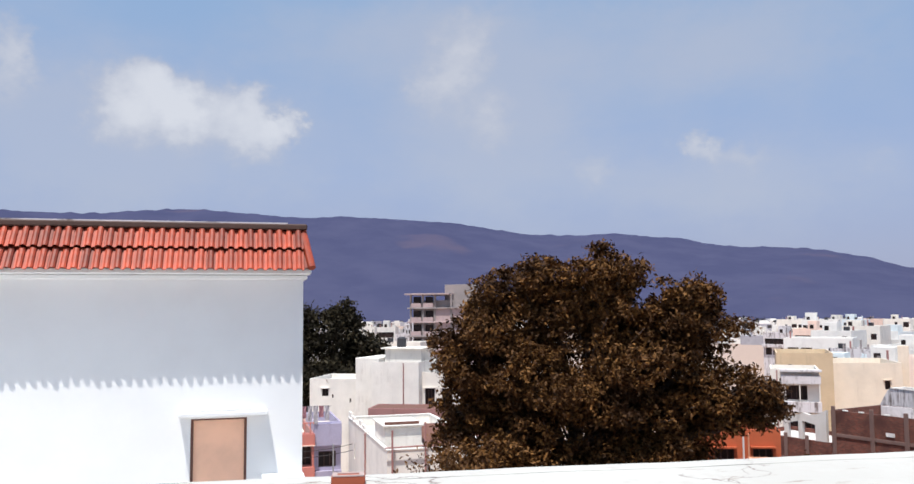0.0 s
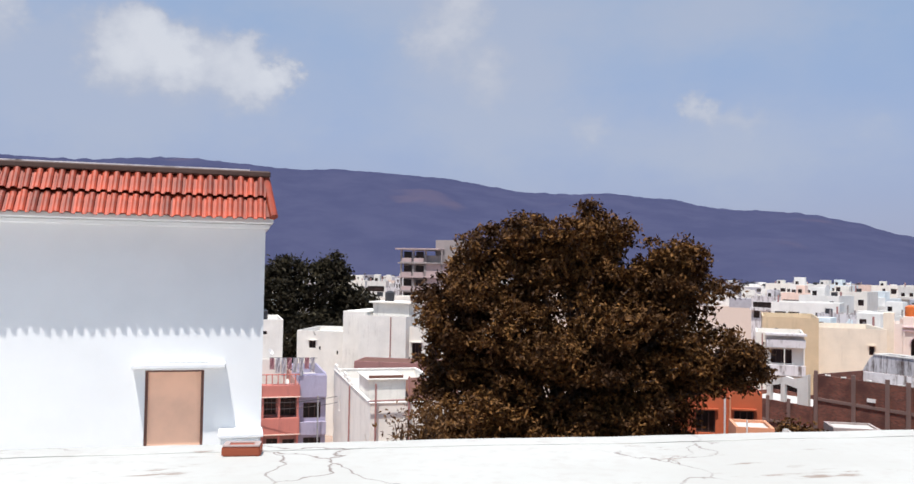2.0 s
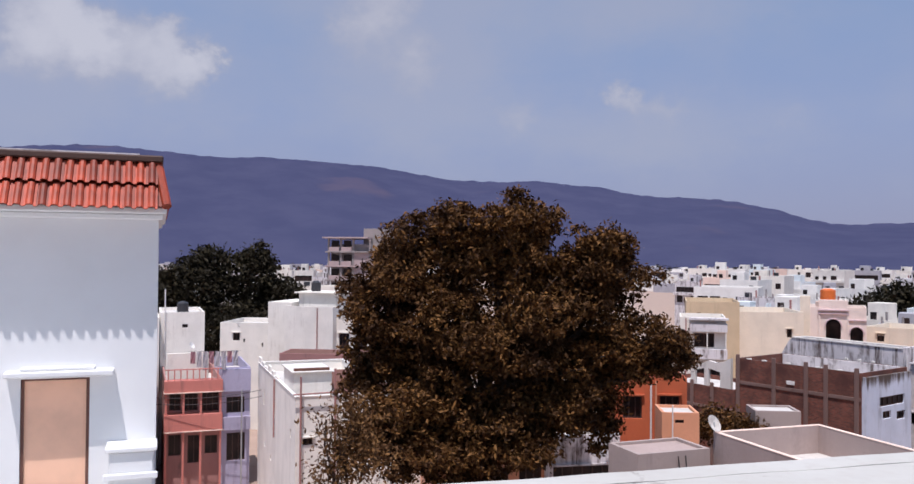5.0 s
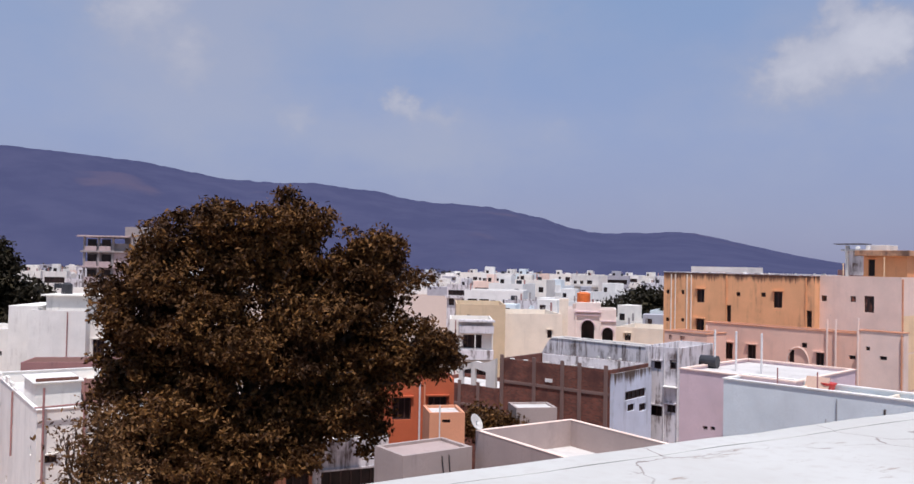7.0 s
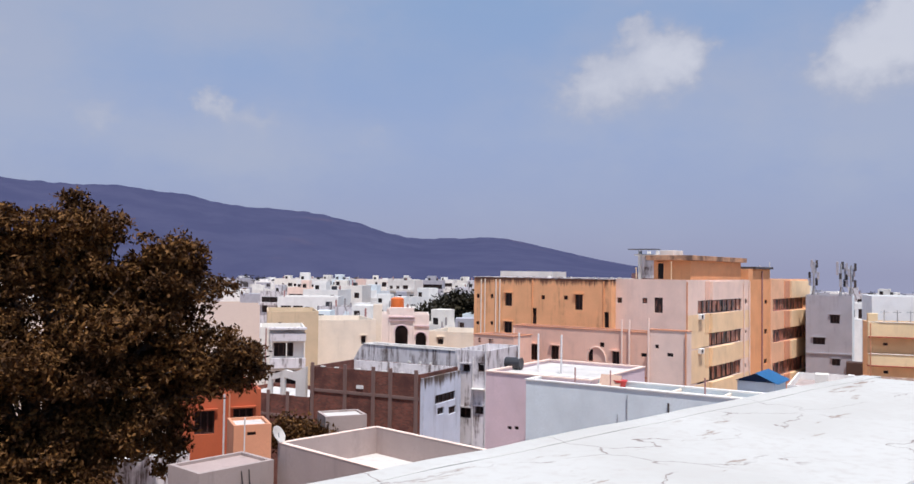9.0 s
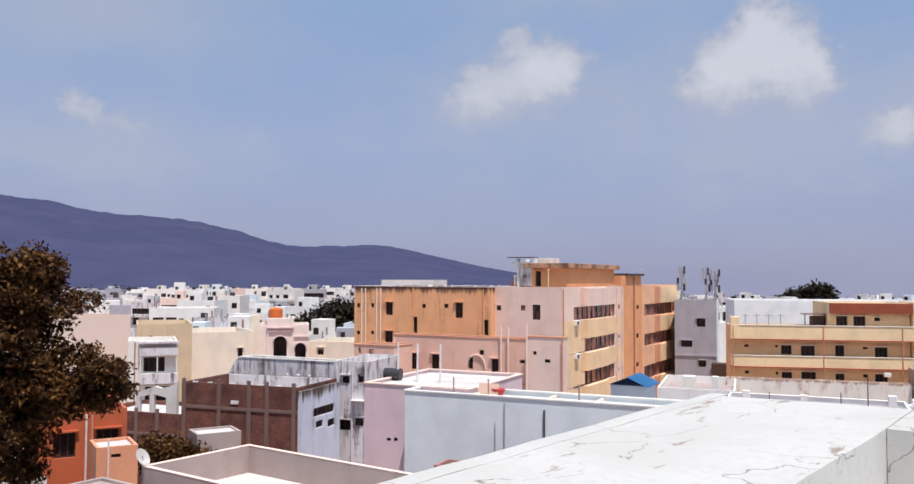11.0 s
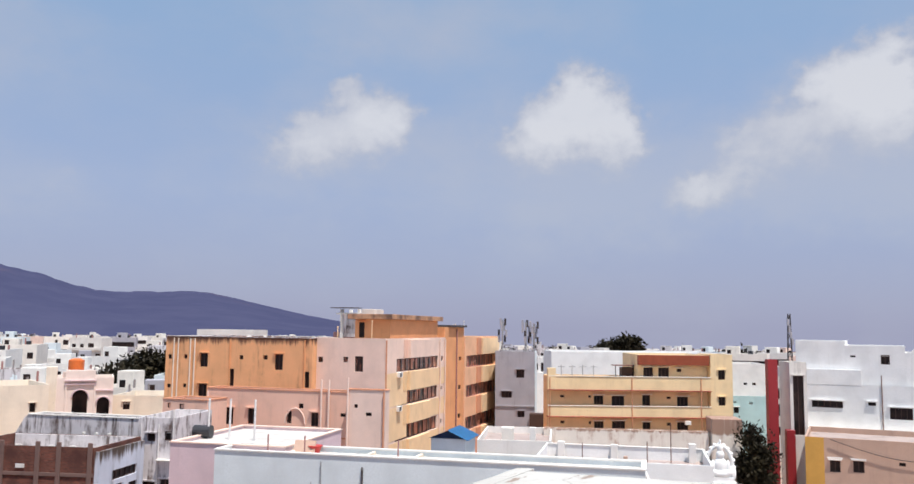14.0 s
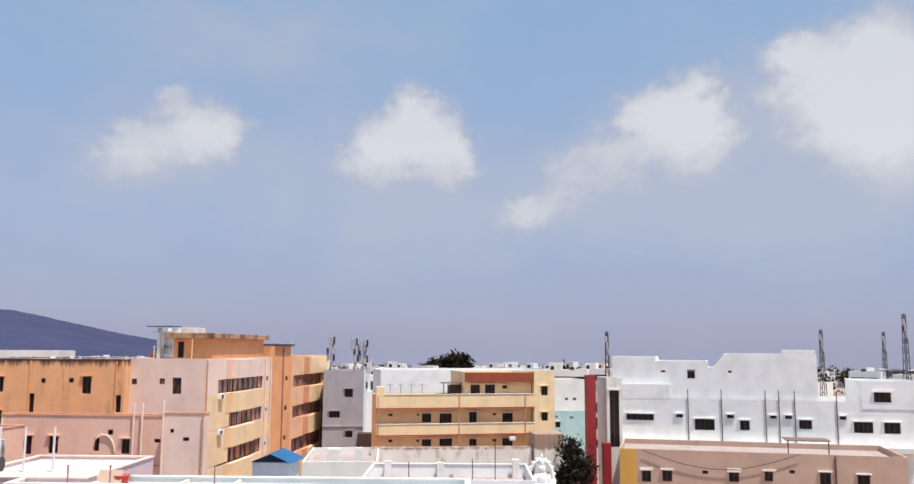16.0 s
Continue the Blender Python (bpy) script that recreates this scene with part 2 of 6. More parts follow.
def curtained(name, cloth, pale):
    """Ribbon glazing with drawn curtains and dark gaps behind it."""
    m, t, b = nodes_of(name)
    n = tex_noise(t, 1.7, 2.0, (1, 1, 0.25))
    n2 = tex_noise(t, 2.3, 3.0, (1, 1, 0.8))
    col = mixed(t, ramped(t, n, 0.42, 0.56), (0.018, 0.010, 0.010), cloth)
    col = mixed(t, ramped(t, n2, 0.62, 0.70), col, pale)
    t.links.new(col, b.inputs["Base Color"])
    b.inputs["Roughness"].default_value = 0.3
    return m


def brick_mat(name):
    m, t, b = nodes_of(name)
    c = t.nodes.new("ShaderNodeTexCoord")
    sw = t.nodes.new("ShaderNodeMapping")
    sw.inputs["Rotation"].default_value = (radians(90), 0, 0)
    t.links.new(c.outputs["Object"], sw.inputs[0])
    br = t.nodes.new("ShaderNodeTexBrick")
    t.links.new(sw.outputs[0], br.inputs["Vector"])
    br.inputs["Scale"].default_value = 1.0
    br.inputs["Brick Width"].default_value, br.inputs["Row Height"].default_value, br.inputs["Mortar Size"].default_value = 0.24, 0.09, 0.012
    br.inputs["Color1"].default_value, br.inputs["Color2"].default_value = (0.26, 0.078, 0.048, 1), (0.13, 0.042, 0.030, 1)
    br.inputs["Mortar"].default_value = (0.15, 0.085, 0.065, 1)
    blot = tex_noise(t, 0.7, 5.0)
    col = mixed(t, ramped(t, blot, 0.4, 0.7), br.outputs[0], (0.09, 0.034, 0.026))
    t.links.new(col, b.inputs["Base Color"])
    b.inputs["Roughness"].default_value = 0.95
    bumped(t, b, br.outputs[1], 0.3, 0.01)
    return m


def slab_mat(name):
    """Sun-bleached lime terrace with fine wandering cracks and small stains."""
    m, t, b = nodes_of(name)
    fine = tex_noise(t, 14.0, 6.0)
    broad = tex_noise(t, 0.9, 5.0)
    spots = tex_noise(t, 2.6, 7.0, (0.6, 2.2, 1), 0.7)
    col = mixed(t, ramped(t, broad, 0.35, 0.7), (0.51, 0.505, 0.47), (0.455, 0.445, 0.41))
    col = mixed(t, ramped(t, fine, 0.45, 0.8), col, (0.455, 0.435, 0.40))
    col = mixed(t, ramped(t, spots, 0.60, 0.68), col, (0.27, 0.21, 0.17))
    c = t.nodes.new("ShaderNodeTexCoord")
    warp = t.nodes.new("ShaderNodeTexNoise")
    warp.inputs["Scale"].default_value, warp.inputs["Detail"].default_value = 2.2, 5.0
    t.links.new(c.outputs["Object"], warp.inputs["Vector"])
    shift = t.nodes.new("ShaderNodeMixRGB")
    shift.blend_type, shift.inputs[0].default_value = "ADD", 0.55
    t.links.new(c.outputs["Object"], shift.inputs[1])
    t.links.new(warp.outputs["Color"], shift.inputs[2])
    vor = t.nodes.new("ShaderNodeTexVoronoi")
    vor.feature = "DISTANCE_TO_EDGE"
    vor.inputs["Scale"].default_value = 0.8
    t.links.new(shift.outputs[0], vor.inputs["Vector"])
    crack = ramped(t, vor.outputs[0], 0.001, 0.006)
    gate = ramped(t, tex_noise(t, 1.1, 3.0), 0.46, 0.56)
    keep = t.nodes.new("ShaderNodeMath")
    keep.operation = "MAXIMUM"
    t.links.new(crack, keep.inputs[0])
    inv = t.nodes.new("ShaderNodeMath")
    inv.operation, inv.inputs[0].default_value = "SUBTRACT", 1.0
    t.links.new(gate, inv.inputs[1])
    t.links.new(inv.outputs[0], keep.inputs[1])
    col = mixed(t, keep.outputs[0], (0.22, 0.18, 0.16), col)
    t.links.new(col, b.inputs["Base Color"])
    b.inputs["Roughness"].default_value = 0.9
    bumped(t, b, fine, 0.3, 0.01)
    return m


def leaf_mat(name, a, c):
    m, t, b = nodes_of(name)
    g = t.nodes.new("ShaderNodeNewGeometry")
    n = tex_noise(t, 0.35, 3.0)
    few = t.nodes.new("ShaderNodeMath")
    few.operation, few.inputs[1].default_value = "POWER", 1.6
    t.links.new(g.outputs["Random Per Island"], few.inputs[0])
    col = mixed(t, few.outputs[0], a, c)
    col = mixed(t, ramped(t, n, 0.42, 0.72), col, tuple(v * 0.6 for v in a))
    t.links.new(col, b.inputs["Base Color"])
    b.inputs["Roughness"].default_value = 0.6
    b.inputs["Specular IOR Level"].default_value = 0.12
    return m


M = {
    "whiteclean": plain("clean_white_plaster", (0.80, 0.815, 0.815), 0.85, vary=0.05, scale=1.1),
    "white": plaster("white_plaster", (0.87, 0.845, 0.80), 0.2, (0.42, 0.38, 0.34)),
    "whitesoft": plaster("weathered_white_paint", (0.89, 0.90, 0.89), 0.10, (0.5, 0.46, 0.42), streak=2.0),
    "whiteold": plaster("old_whitewash", (0.76, 0.73, 0.68), 0.55, (0.22, 0.20, 0.18)),
    "whiteblue": plaster("pale_blue_plaster", (0.76, 0.83, 0.85), 0.10, (0.4, 0.4, 0.4)),
    "bluish": plaster("bluish_whitewash", (0.68, 0.72, 0.82), 0.5, (0.16, 0.15, 0.16), drip=(12.6, 1.4)),
    "wallstain": plaster("stained_cream_wall", (0.86, 0.78, 0.69), 0.8, (0.42, 0.25, 0.18), streak=0.8, patch=(0.46, 0.60), drip=(11.2, 0.5), drip_dirt=(0.36, 0.22, 0.16)),
    "slabstain": plaster("blackened_slab", (0.60, 0.33, 0.19), 0.8, (0.16, 0.09, 0.06), patch=(0.36, 0.52)),
    "grey": plaster("grey_plaster", (0.42, 0.41, 0.45), 0.35, (0.16, 0.15, 0.15)),
    "greystain": plaster("mouldy_grey_plaster", (0.76, 0.72, 0.73), 1.0, (0.11, 0.075, 0.065), streak=1.8, patch=(0.44, 0.56)),
    "cement": plaster("bare_cement", (0.42, 0.34, 0.31), 0.6, (0.16, 0.13, 0.12)),
    "tan": plaster("tan_cement", (0.44, 0.34, 0.31), 0.4, (0.22, 0.18, 0.16)),
    "pink": plaster("pink_paint", (0.88, 0.56, 0.43), 0.25, (0.30, 0.2, 0.17)),
    "pinkpale": plaster("pale_pink_paint", (0.91, 0.69, 0.58), 0.2, (0.4, 0.3, 0.28)),
    "lilac": plaster("lilac_paint", (0.76, 0.58, 0.61), 0.2, (0.36, 0.28, 0.28)),
    "orange": plaster("ochre_orange_paint", (0.90, 0.47, 0.23), 0.45, (0.22, 0.11, 0.06), patch=(0.48, 0.68), drip=(19.28, 1.3), drip_dirt=(0.16, 0.075, 0.045)),
    "orangeclean": plaster("orange_paint", (0.86, 0.40, 0.18), 0.25, (0.25, 0.12, 0.07)),
    "orangecream": plaster("apricot_paint", (0.95, 0.68, 0.41), 0.2, (0.4, 0.25, 0.15)),
    "blush": plaster("faint_pink_paint", (0.90, 0.76, 0.68), 0.25, (0.4, 0.3, 0.26)),
    "peach": plaster("deep_peach_paint", (0.92, 0.53, 0.32), 0.2, (0.4, 0.2, 0.12)),
    "orangered": plaster("brick_red_orange_paint", (0.56, 0.13, 0.05), 0.4, (0.15, 0.05, 0.03)),
    "salmon": plaster("salmon_paint", (0.72, 0.33, 0.19), 0.3, (0.3, 0.12, 0.08)),
    "cream": plaster("cream_paint", (0.88, 0.77, 0.63), 0.2, (0.34, 0.26, 0.2)),
    "creamwhite": plaster("cream_whitewash", (0.87, 0.82, 0.74), 0.3, (0.32, 0.26, 0.22)),
    "olive": plaster("straw_paint", (0.68, 0.52, 0.34), 0.35, (0.25, 0.2, 0.14)),
    "yellow": plaster("yellow_paint", (0.93, 0.72, 0.43), 0.25, (0.34, 0.22, 0.13)),
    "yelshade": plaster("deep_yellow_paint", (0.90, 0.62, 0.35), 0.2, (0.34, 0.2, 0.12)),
    "ochre": plaster("ochre_paint", (0.66, 0.36, 0.08), 0.2, (0.4, 0.2, 0.1)),
    "beige": plaster("beige_brown_paint", (0.56, 0.38, 0.29), 0.25, (0.3, 0.2, 0.16)),
    "redband": plaster("red_oxide_paint", (0.40, 0.075, 0.05), 0.3, (0.16, 0.05, 0.04)),
    "crimson": plaster("crimson_paint", (0.34, 0.022, 0.028), 0.3, (0.12, 0.03, 0.03), rough=0.5),
    "redhouse": plaster("faded_red_paint", (0.60, 0.21, 0.17), 0.5, (0.22, 0.1, 0.09)),
    "redpale": plaster("dusty_rose_paint", (0.40, 0.20, 0.18), 0.7, (0.16, 0.1, 0.09)),
    "purple": plaster("lavender_paint", (0.42, 0.39, 0.52), 0.7, (0.16, 0.14, 0.18)),
    "aqua": plaster("aqua_paint", (0.50, 0.72, 0.72), 0.25, (0.3, 0.35, 0.35)),
    "brick": brick_mat("dark_red_brickwork"),
    "colconc": plaster("brown_concrete", (0.21, 0.13, 0.11), 0.5, (0.1, 0.07, 0.06)),
    "concrete": plaster("raw_concrete", (0.33, 0.29, 0.28), 0.6, (0.12, 0.1, 0.1)),
    "slab": slab_mat("bleached_lime_terrace"),
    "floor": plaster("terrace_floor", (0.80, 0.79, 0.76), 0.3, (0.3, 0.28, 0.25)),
    "roofing": plaster("pale_roof_screed", (0.62, 0.59, 0.55), 0.5, (0.25, 0.22, 0.2)),
    "glass": glass_dark("dark_window_glass"),
    "rosecement": plaster("rose_grey_cement", (0.50, 0.38, 0.37), 0.5, (0.18, 0.14, 0.14)),
    "whitewall": plaster("bright_limewashed_wall", (0.90, 0.86, 0.79), 0.35, (0.40, 0.33, 0.28), streak=1.4, patch=(0.52, 0.70)),
    "curtain": curtained("curtained_window_glass", (0.46, 0.17, 0.10), (0.70, 0.48, 0.34)),
    "frame": plain("brown_window_frame", (0.065, 0.030, 0.024), 0.6),
    "wood": plain("ply_door", (0.94, 0.57, 0.39), 0.6, vary=0.15, scale=2.0),
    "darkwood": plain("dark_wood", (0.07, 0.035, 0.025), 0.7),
    "steel": plain("galvanised_steel", (0.45, 0.46, 0.48), 0.4, 0.6),
    "dark": plain("dark_iron_and_far_spots", (0.06, 0.05, 0.05), 0.6),
    "pipe": plain("white_pvc_pipe", (0.75, 0.72, 0.70), 0.5),
    "rust": plain("rusty_iron", (0.16, 0.07, 0.05), 0.8),
    "bluesheet": plain("blue_sheet_metal", (0.05, 0.26, 0.55), 0.45, vary=0.25),
    "tarp": plain("dark_blue_sheet", (0.02, 0.05, 0.12), 0.6),
    "tile": plain("red_clay_tile", (0.40, 0.055, 0.018), 0.6, vary=0.55, scale=4.0, per_object=0.38),
    "tub": plain("red_plastic", (0.60, 0.04, 0.03), 0.4),
    "tankorange": plain("orange_water_tank", (0.70, 0.16, 0.03), 0.5),
    "tankblack": plain("black_water_tank", (0.03, 0.03, 0.035), 0.5),
    "cloth": plain("washed_cotton", (0.70, 0.66, 0.68), 0.9, vary=0.3),
    "clothpink": plain("pink_cotton", (0.55, 0.30, 0.33), 0.9),
    "leaf": leaf_mat("dusty_leaves", (0.040, 0.017, 0.006), (0.200, 0.096, 0.028)),
    "leafbrown": leaf_mat("dry_leaves", (0.085, 0.040, 0.016), (0.21, 0.11, 0.04)),
    "leafdark": leaf_mat("dark_leaves", (0.018, 0.015, 0.009), (0.042, 0.034, 0.016)),
    "bark": plain("bark", (0.09, 0.06, 0.045), 0.95, vary=0.5, scale=4.0),
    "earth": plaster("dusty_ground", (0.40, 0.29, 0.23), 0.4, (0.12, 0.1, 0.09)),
    "redroof": plain("red_fascia", (0.34, 0.075, 0.03), 0.7, vary=0.25, scale=1.0),
}

# ---- building tools ----
def part(name, bm, material, parent, label=""):
    me = bpy.data.meshes.new(name)
    bm.normal_update()
    bm.to_mesh(me)
    bm.free()
    me.materials.append(material)
    ob = new(name, me)
    ob.parent = parent
    if label:
        tagged(ob, label)
    return ob


def share(name, me, parent, m):
    ob = new(name, me)
    ob.parent = parent
    ob.matrix_basis = m
    return ob


def thing(name, label, category, x, y, z=0.0, az=90.0, group="", kind=""):
    """An Empty whose x axis points along the bearing az and whose y axis points to its left."""
    ob = new(name)
    ob.matrix_basis = pose(x, y, z, 0, 0, 90 - az)
    return tagged(ob, label, category, group, kind)


def box(bm, x0, y0, z0, x1, y1, z1):
    v = [bm.verts.new(p) for p in ((x0, y0, z0), (x1, y0, z0), (x1, y1, z0), (x0, y1, z0), (x0, y0, z1), (x1, y0, z1), (x1, y1, z1), (x0, y1, z1))]
    for f in ((3, 2, 1, 0), (4, 5, 6, 7), (0, 1, 5, 4), (1, 2, 6, 5), (2, 3, 7, 6), (3, 0, 4, 7)):
        bm.faces.new([v[i] for i in f])


def slab_piece(name, x0, y0, z0, x1, y1, z1, material, parent, label=""):
    bm = bmesh.new()
    box(bm, x0, y0, z0, x1, y1, z1)
    if min(x1 - x0, y1 - y0, z1 - z0) > 0.02:
        bmesh.ops.bevel(bm, geom=bm.edges[:], offset=min(0.02, 0.2 * min(x1 - x0, y1 - y0, z1 - z0)), segments=1, affect="EDGES")
    return part(name, bm, material, parent, label)


def tube(bm, a, b, r0, r1=None, sides=8):
    a, b = Vector(a), Vector(b)
    r1 = r0 if r1 is None else r1
    m = (b - a).to_track_quat("Z", "Y").to_matrix()
    rings = []
    for c, r in ((a, r0), (b, r1)):
        rings.append([bm.verts.new(c + m @ Vector((r * math.cos(k * math.tau / sides), r * math.sin(k * math.tau / sides), 0))) for k in range(sides)])
    for k in range(sides):
        bm.faces.new((rings[0][k], rings[0][(k + 1) % sides], rings[1][(k + 1) % sides], rings[1][k]))
    bm.faces.new(rings[0][::-1])
    bm.faces.new(rings[1])


def rod(name, a, b, r, material, parent, label="", r1=None, sides=8):
    bm = bmesh.new()
    tube(bm, a, b, r, r1, sides)
    return part(name, bm, material, parent, label)


def facade(bm, place, length, z0, z1, holes, deep=0.22):
    """A wall face from 0 to length and z0 to z1 with openings, their reveals going deep into the wall. place(u, z, n) gives a point."""
    holes = [(max(0.05, a), max(z0 + 0.02, b), min(length - 0.05, c), min(z1 - 0.02, d)) for a, b, c, d in holes]
    us = sorted({0.0, length, *[h[0] for h in holes], *[h[2] for h in holes]})
    zs = sorted({z0, z1, *[h[1] for h in holes], *[h[3] for h in holes]})
    cache = {}

    def vert(u, z):
        if (u, z) not in cache:
            cache[(u, z)] = bm.verts.new(place(u, z, 0))
        return cache[(u, z)]
    for a, b in zip(us, us[1:]):
        for c, d in zip(zs, zs[1:]):
            mu, mz = (a + b) / 2, (c + d) / 2
            if any(h[0] < mu < h[2] and h[1] < mz < h[3] for h in holes):
                continue
            bm.faces.new((vert(a, c), vert(b, c), vert(b, d), vert(a, d)))
    for a, b, c, d in holes:
        o = [bm.verts.new(place(u, z, 0)) for u, z in ((a, b), (c, b), (c, d), (a, d))]
        i = [bm.verts.new(place(u, z, -deep)) for u, z in ((a, b), (c, b), (c, d), (a, d))]
        for k in range(4):
            bm.faces.new((o[k], o[(k + 1) % 4], i[(k + 1) % 4], i[k]))
    return holes


def slab_between(bm, place, u0, z0, u1, z1, n0, n1):
    v = [bm.verts.new(place(u, z, n)) for n in (n1, n0) for u, z in ((u0, z0), (u1, z0), (u1, z1), (u0, z1))]
    for f in ((0, 1, 2, 3), (7, 6, 5, 4), (0, 4, 5, 1), (1, 5, 6, 2), (2, 6, 7, 3), (3, 7, 4, 0)):
        bm.faces.new([v[i] for i in f])


def lattice(bm, place, us, zs, n0, n1):
    """One welded frame: solid where either row index is even, open elsewhere."""
    rows = [[[bm.verts.new(place(u, z, n)) for z in zs] for u in us] for n in (n1, n0)]
    solid = lambda i, j: 0 <= i < len(us) - 1 and 0 <= j < len(zs) - 1 and (i % 2 == 0 or j % 2 == 0)
    f, k = rows
    for i in range(len(us) - 1):
        for j in range(len(zs) - 1):
            if not solid(i, j):
                continue
            bm.faces.new((f[i][j], f[i + 1][j], f[i + 1][j + 1], f[i][j + 1]))
            for di, dj, p, q in ((-1, 0, (i, j), (i, j + 1)), (1, 0, (i + 1, j), (i + 1, j + 1)), (0, -1, (i, j), (i + 1, j)), (0, 1, (i, j + 1), (i + 1, j + 1))):
                if not solid(i + di, j + dj):
                    bm.faces.new((f[p[0]][p[1]], f[q[0]][q[1]], k[q[0]][q[1]], k[p[0]][p[1]]))
    bmesh.ops.delete(bm, geom=[v for v in bm.verts if not v.link_faces], context="VERTS")
    bmesh.ops.recalc_face_normals(bm, faces=bm.faces)


def window(parent, place, hole, frame_mat, glass_mat, shade_mat=None, deep=0.22):
    a, b, c, d = hole
    w, h = c - a, d - b
    if w < 0.05 or h < 0.05:
        return
    t = min(0.07, 0.16 * min(w, h))
    bm = bmesh.new()
    n0, n1 = -deep + 0.02, -deep + 0.09
    bars = (round(w / 1.6) if w > 4 else max(1, round(w / 0.7))) if w > 0.6 else 0
    cuts = [a, a + t]
    for k in range(1, bars + 1):
        u = a + w * k / (bars + 1)
        cuts += [u - t / 2, u + t / 2]
    lattice(bm, place, cuts + [c - t, c], [b, b + t, d - t, d], n0, n1)
    ob = part("window", bm, frame_mat, parent)
    bm = bmesh.new()
    slab_between(bm, place, a, b, c, d, -deep - 0.03, -deep + 0.03)
    part("pane", bm, glass_mat, ob, "dark window pane")
    if shade_mat and w > 0.55:
        bm = bmesh.new()
        slab_between(bm, place, a - 0.14, d + 0.05, c + 0.14, d + 0.14, -0.05, 0.19)
        part("sunshade", bm, shade_mat, ob, "thin concrete sunshade over the window")


def house(name, label, x, y, az, w, d, top, wall, front=(), right=(), left=(), parapet=0.9, base=0.0, category="house", roof=None,
          frame_mat=None, shade=True, cap=None, group="", glass="glass"):
    ob = thing(name, label, category, x, y, 0, az, group)
    wm = M[wall]
    fm = M[frame_mat or "frame"]
    places = {
        "f": (lambda u, z, n: (u, -n, z), w, front),
        "r": (lambda u, z, n: (w + n, u, z), d, right),
        "l": (lambda u, z, n: (-n, d - u, z), d, left),
        "b": (lambda u, z, n: (w - u, d + n, z), w, ()),
    }
    bm = bmesh.new()
    done = []
    for place, length, holes in places.values():
        done.append((place, facade(bm, place, length, base, top, holes)))
    # parapet: top ring and inner faces
    th = min(0.15, w * 0.2, d * 0.2)
    o = [(0, 0), (w, 0), (w, d), (0, d)]
    i = [(th, th), (w - th, th), (w - th, d - th), (th, d - th)]
    vo = [bm.verts.new((*p, top)) for p in o]
    vi = [bm.verts.new((*p, top)) for p in i]
    vb = [bm.verts.new((*p, top - parapet)) for p in i]
    for k in range(4):
        bm.faces.new((vo[k], vo[(k + 1) % 4], vi[(k + 1) % 4], vi[k]))
        bm.faces.new((vi[k], vi[(k + 1) % 4], vb[(k + 1) % 4], vb[k]))
    part("wall", bm, wm, ob)
    bm = bmesh.new()
    box(bm, th, th, top - parapet - 0.15, w - th, d - th, top - parapet)
    part("roof", bm, M[roof or "roofing"], ob)
    for place, holes in done:
        for h in holes:
            window(ob, place, h, fm, M[glass], (M[shade] if isinstance(shade, str) else wm) if shade else None)
    if cap:
        bm = bmesh.new()
        e, hgt = 0.05, 0.07
        for r in ((-e, -e, w + e, th + e), (-e, d - th - e, w + e, d + e), (-e, th + e, th + e, d - th - e), (w - th - e, th + e, w + e, d - th - e)):
            box(bm, r[0], r[1], top + 0.003, r[2], r[3], top + hgt)
        part("coping", bm, M[cap], ob)
    return ob


def band(parent, w, z0, z1, out, mat, u0=0.0, name="band", label=""):
    """A string course or balcony front on the front face."""
    bm = bmesh.new()
    box(bm, u0, -out, z0, w, -0.003, z1)
    return part(name, bm, M[mat], parent, label)


def side_band(parent, w, v0, v1, z0, z1, out, mat, name="band", label=""):
    bm = bmesh.new()
    box(bm, w + 0.003, v0, z0, w + out, v1, z1)
    return part(name, bm, M[mat], parent, label)


def drain(parent, u, z0, z1, r=0.06, mat="pipe", out=0.1, name="drain_pipe"):
    rod(name, (u, -out, z0), (u, -out, z1), r, M[mat], parent)


def wire_run(bm, pts, r):
    """One thin welded wire through points that run along x."""
    rings = [[bm.verts.new((px, py + r * math.cos(k * 1.2566), pz + r * math.sin(k * 1.2566))) for k in range(5)] for px, py, pz in pts]
    for a, b in zip(rings, rings[1:]):
        for k in range(5):
            bm.faces.new((a[k], b[k], b[(k + 1) % 5], a[(k + 1) % 5]))


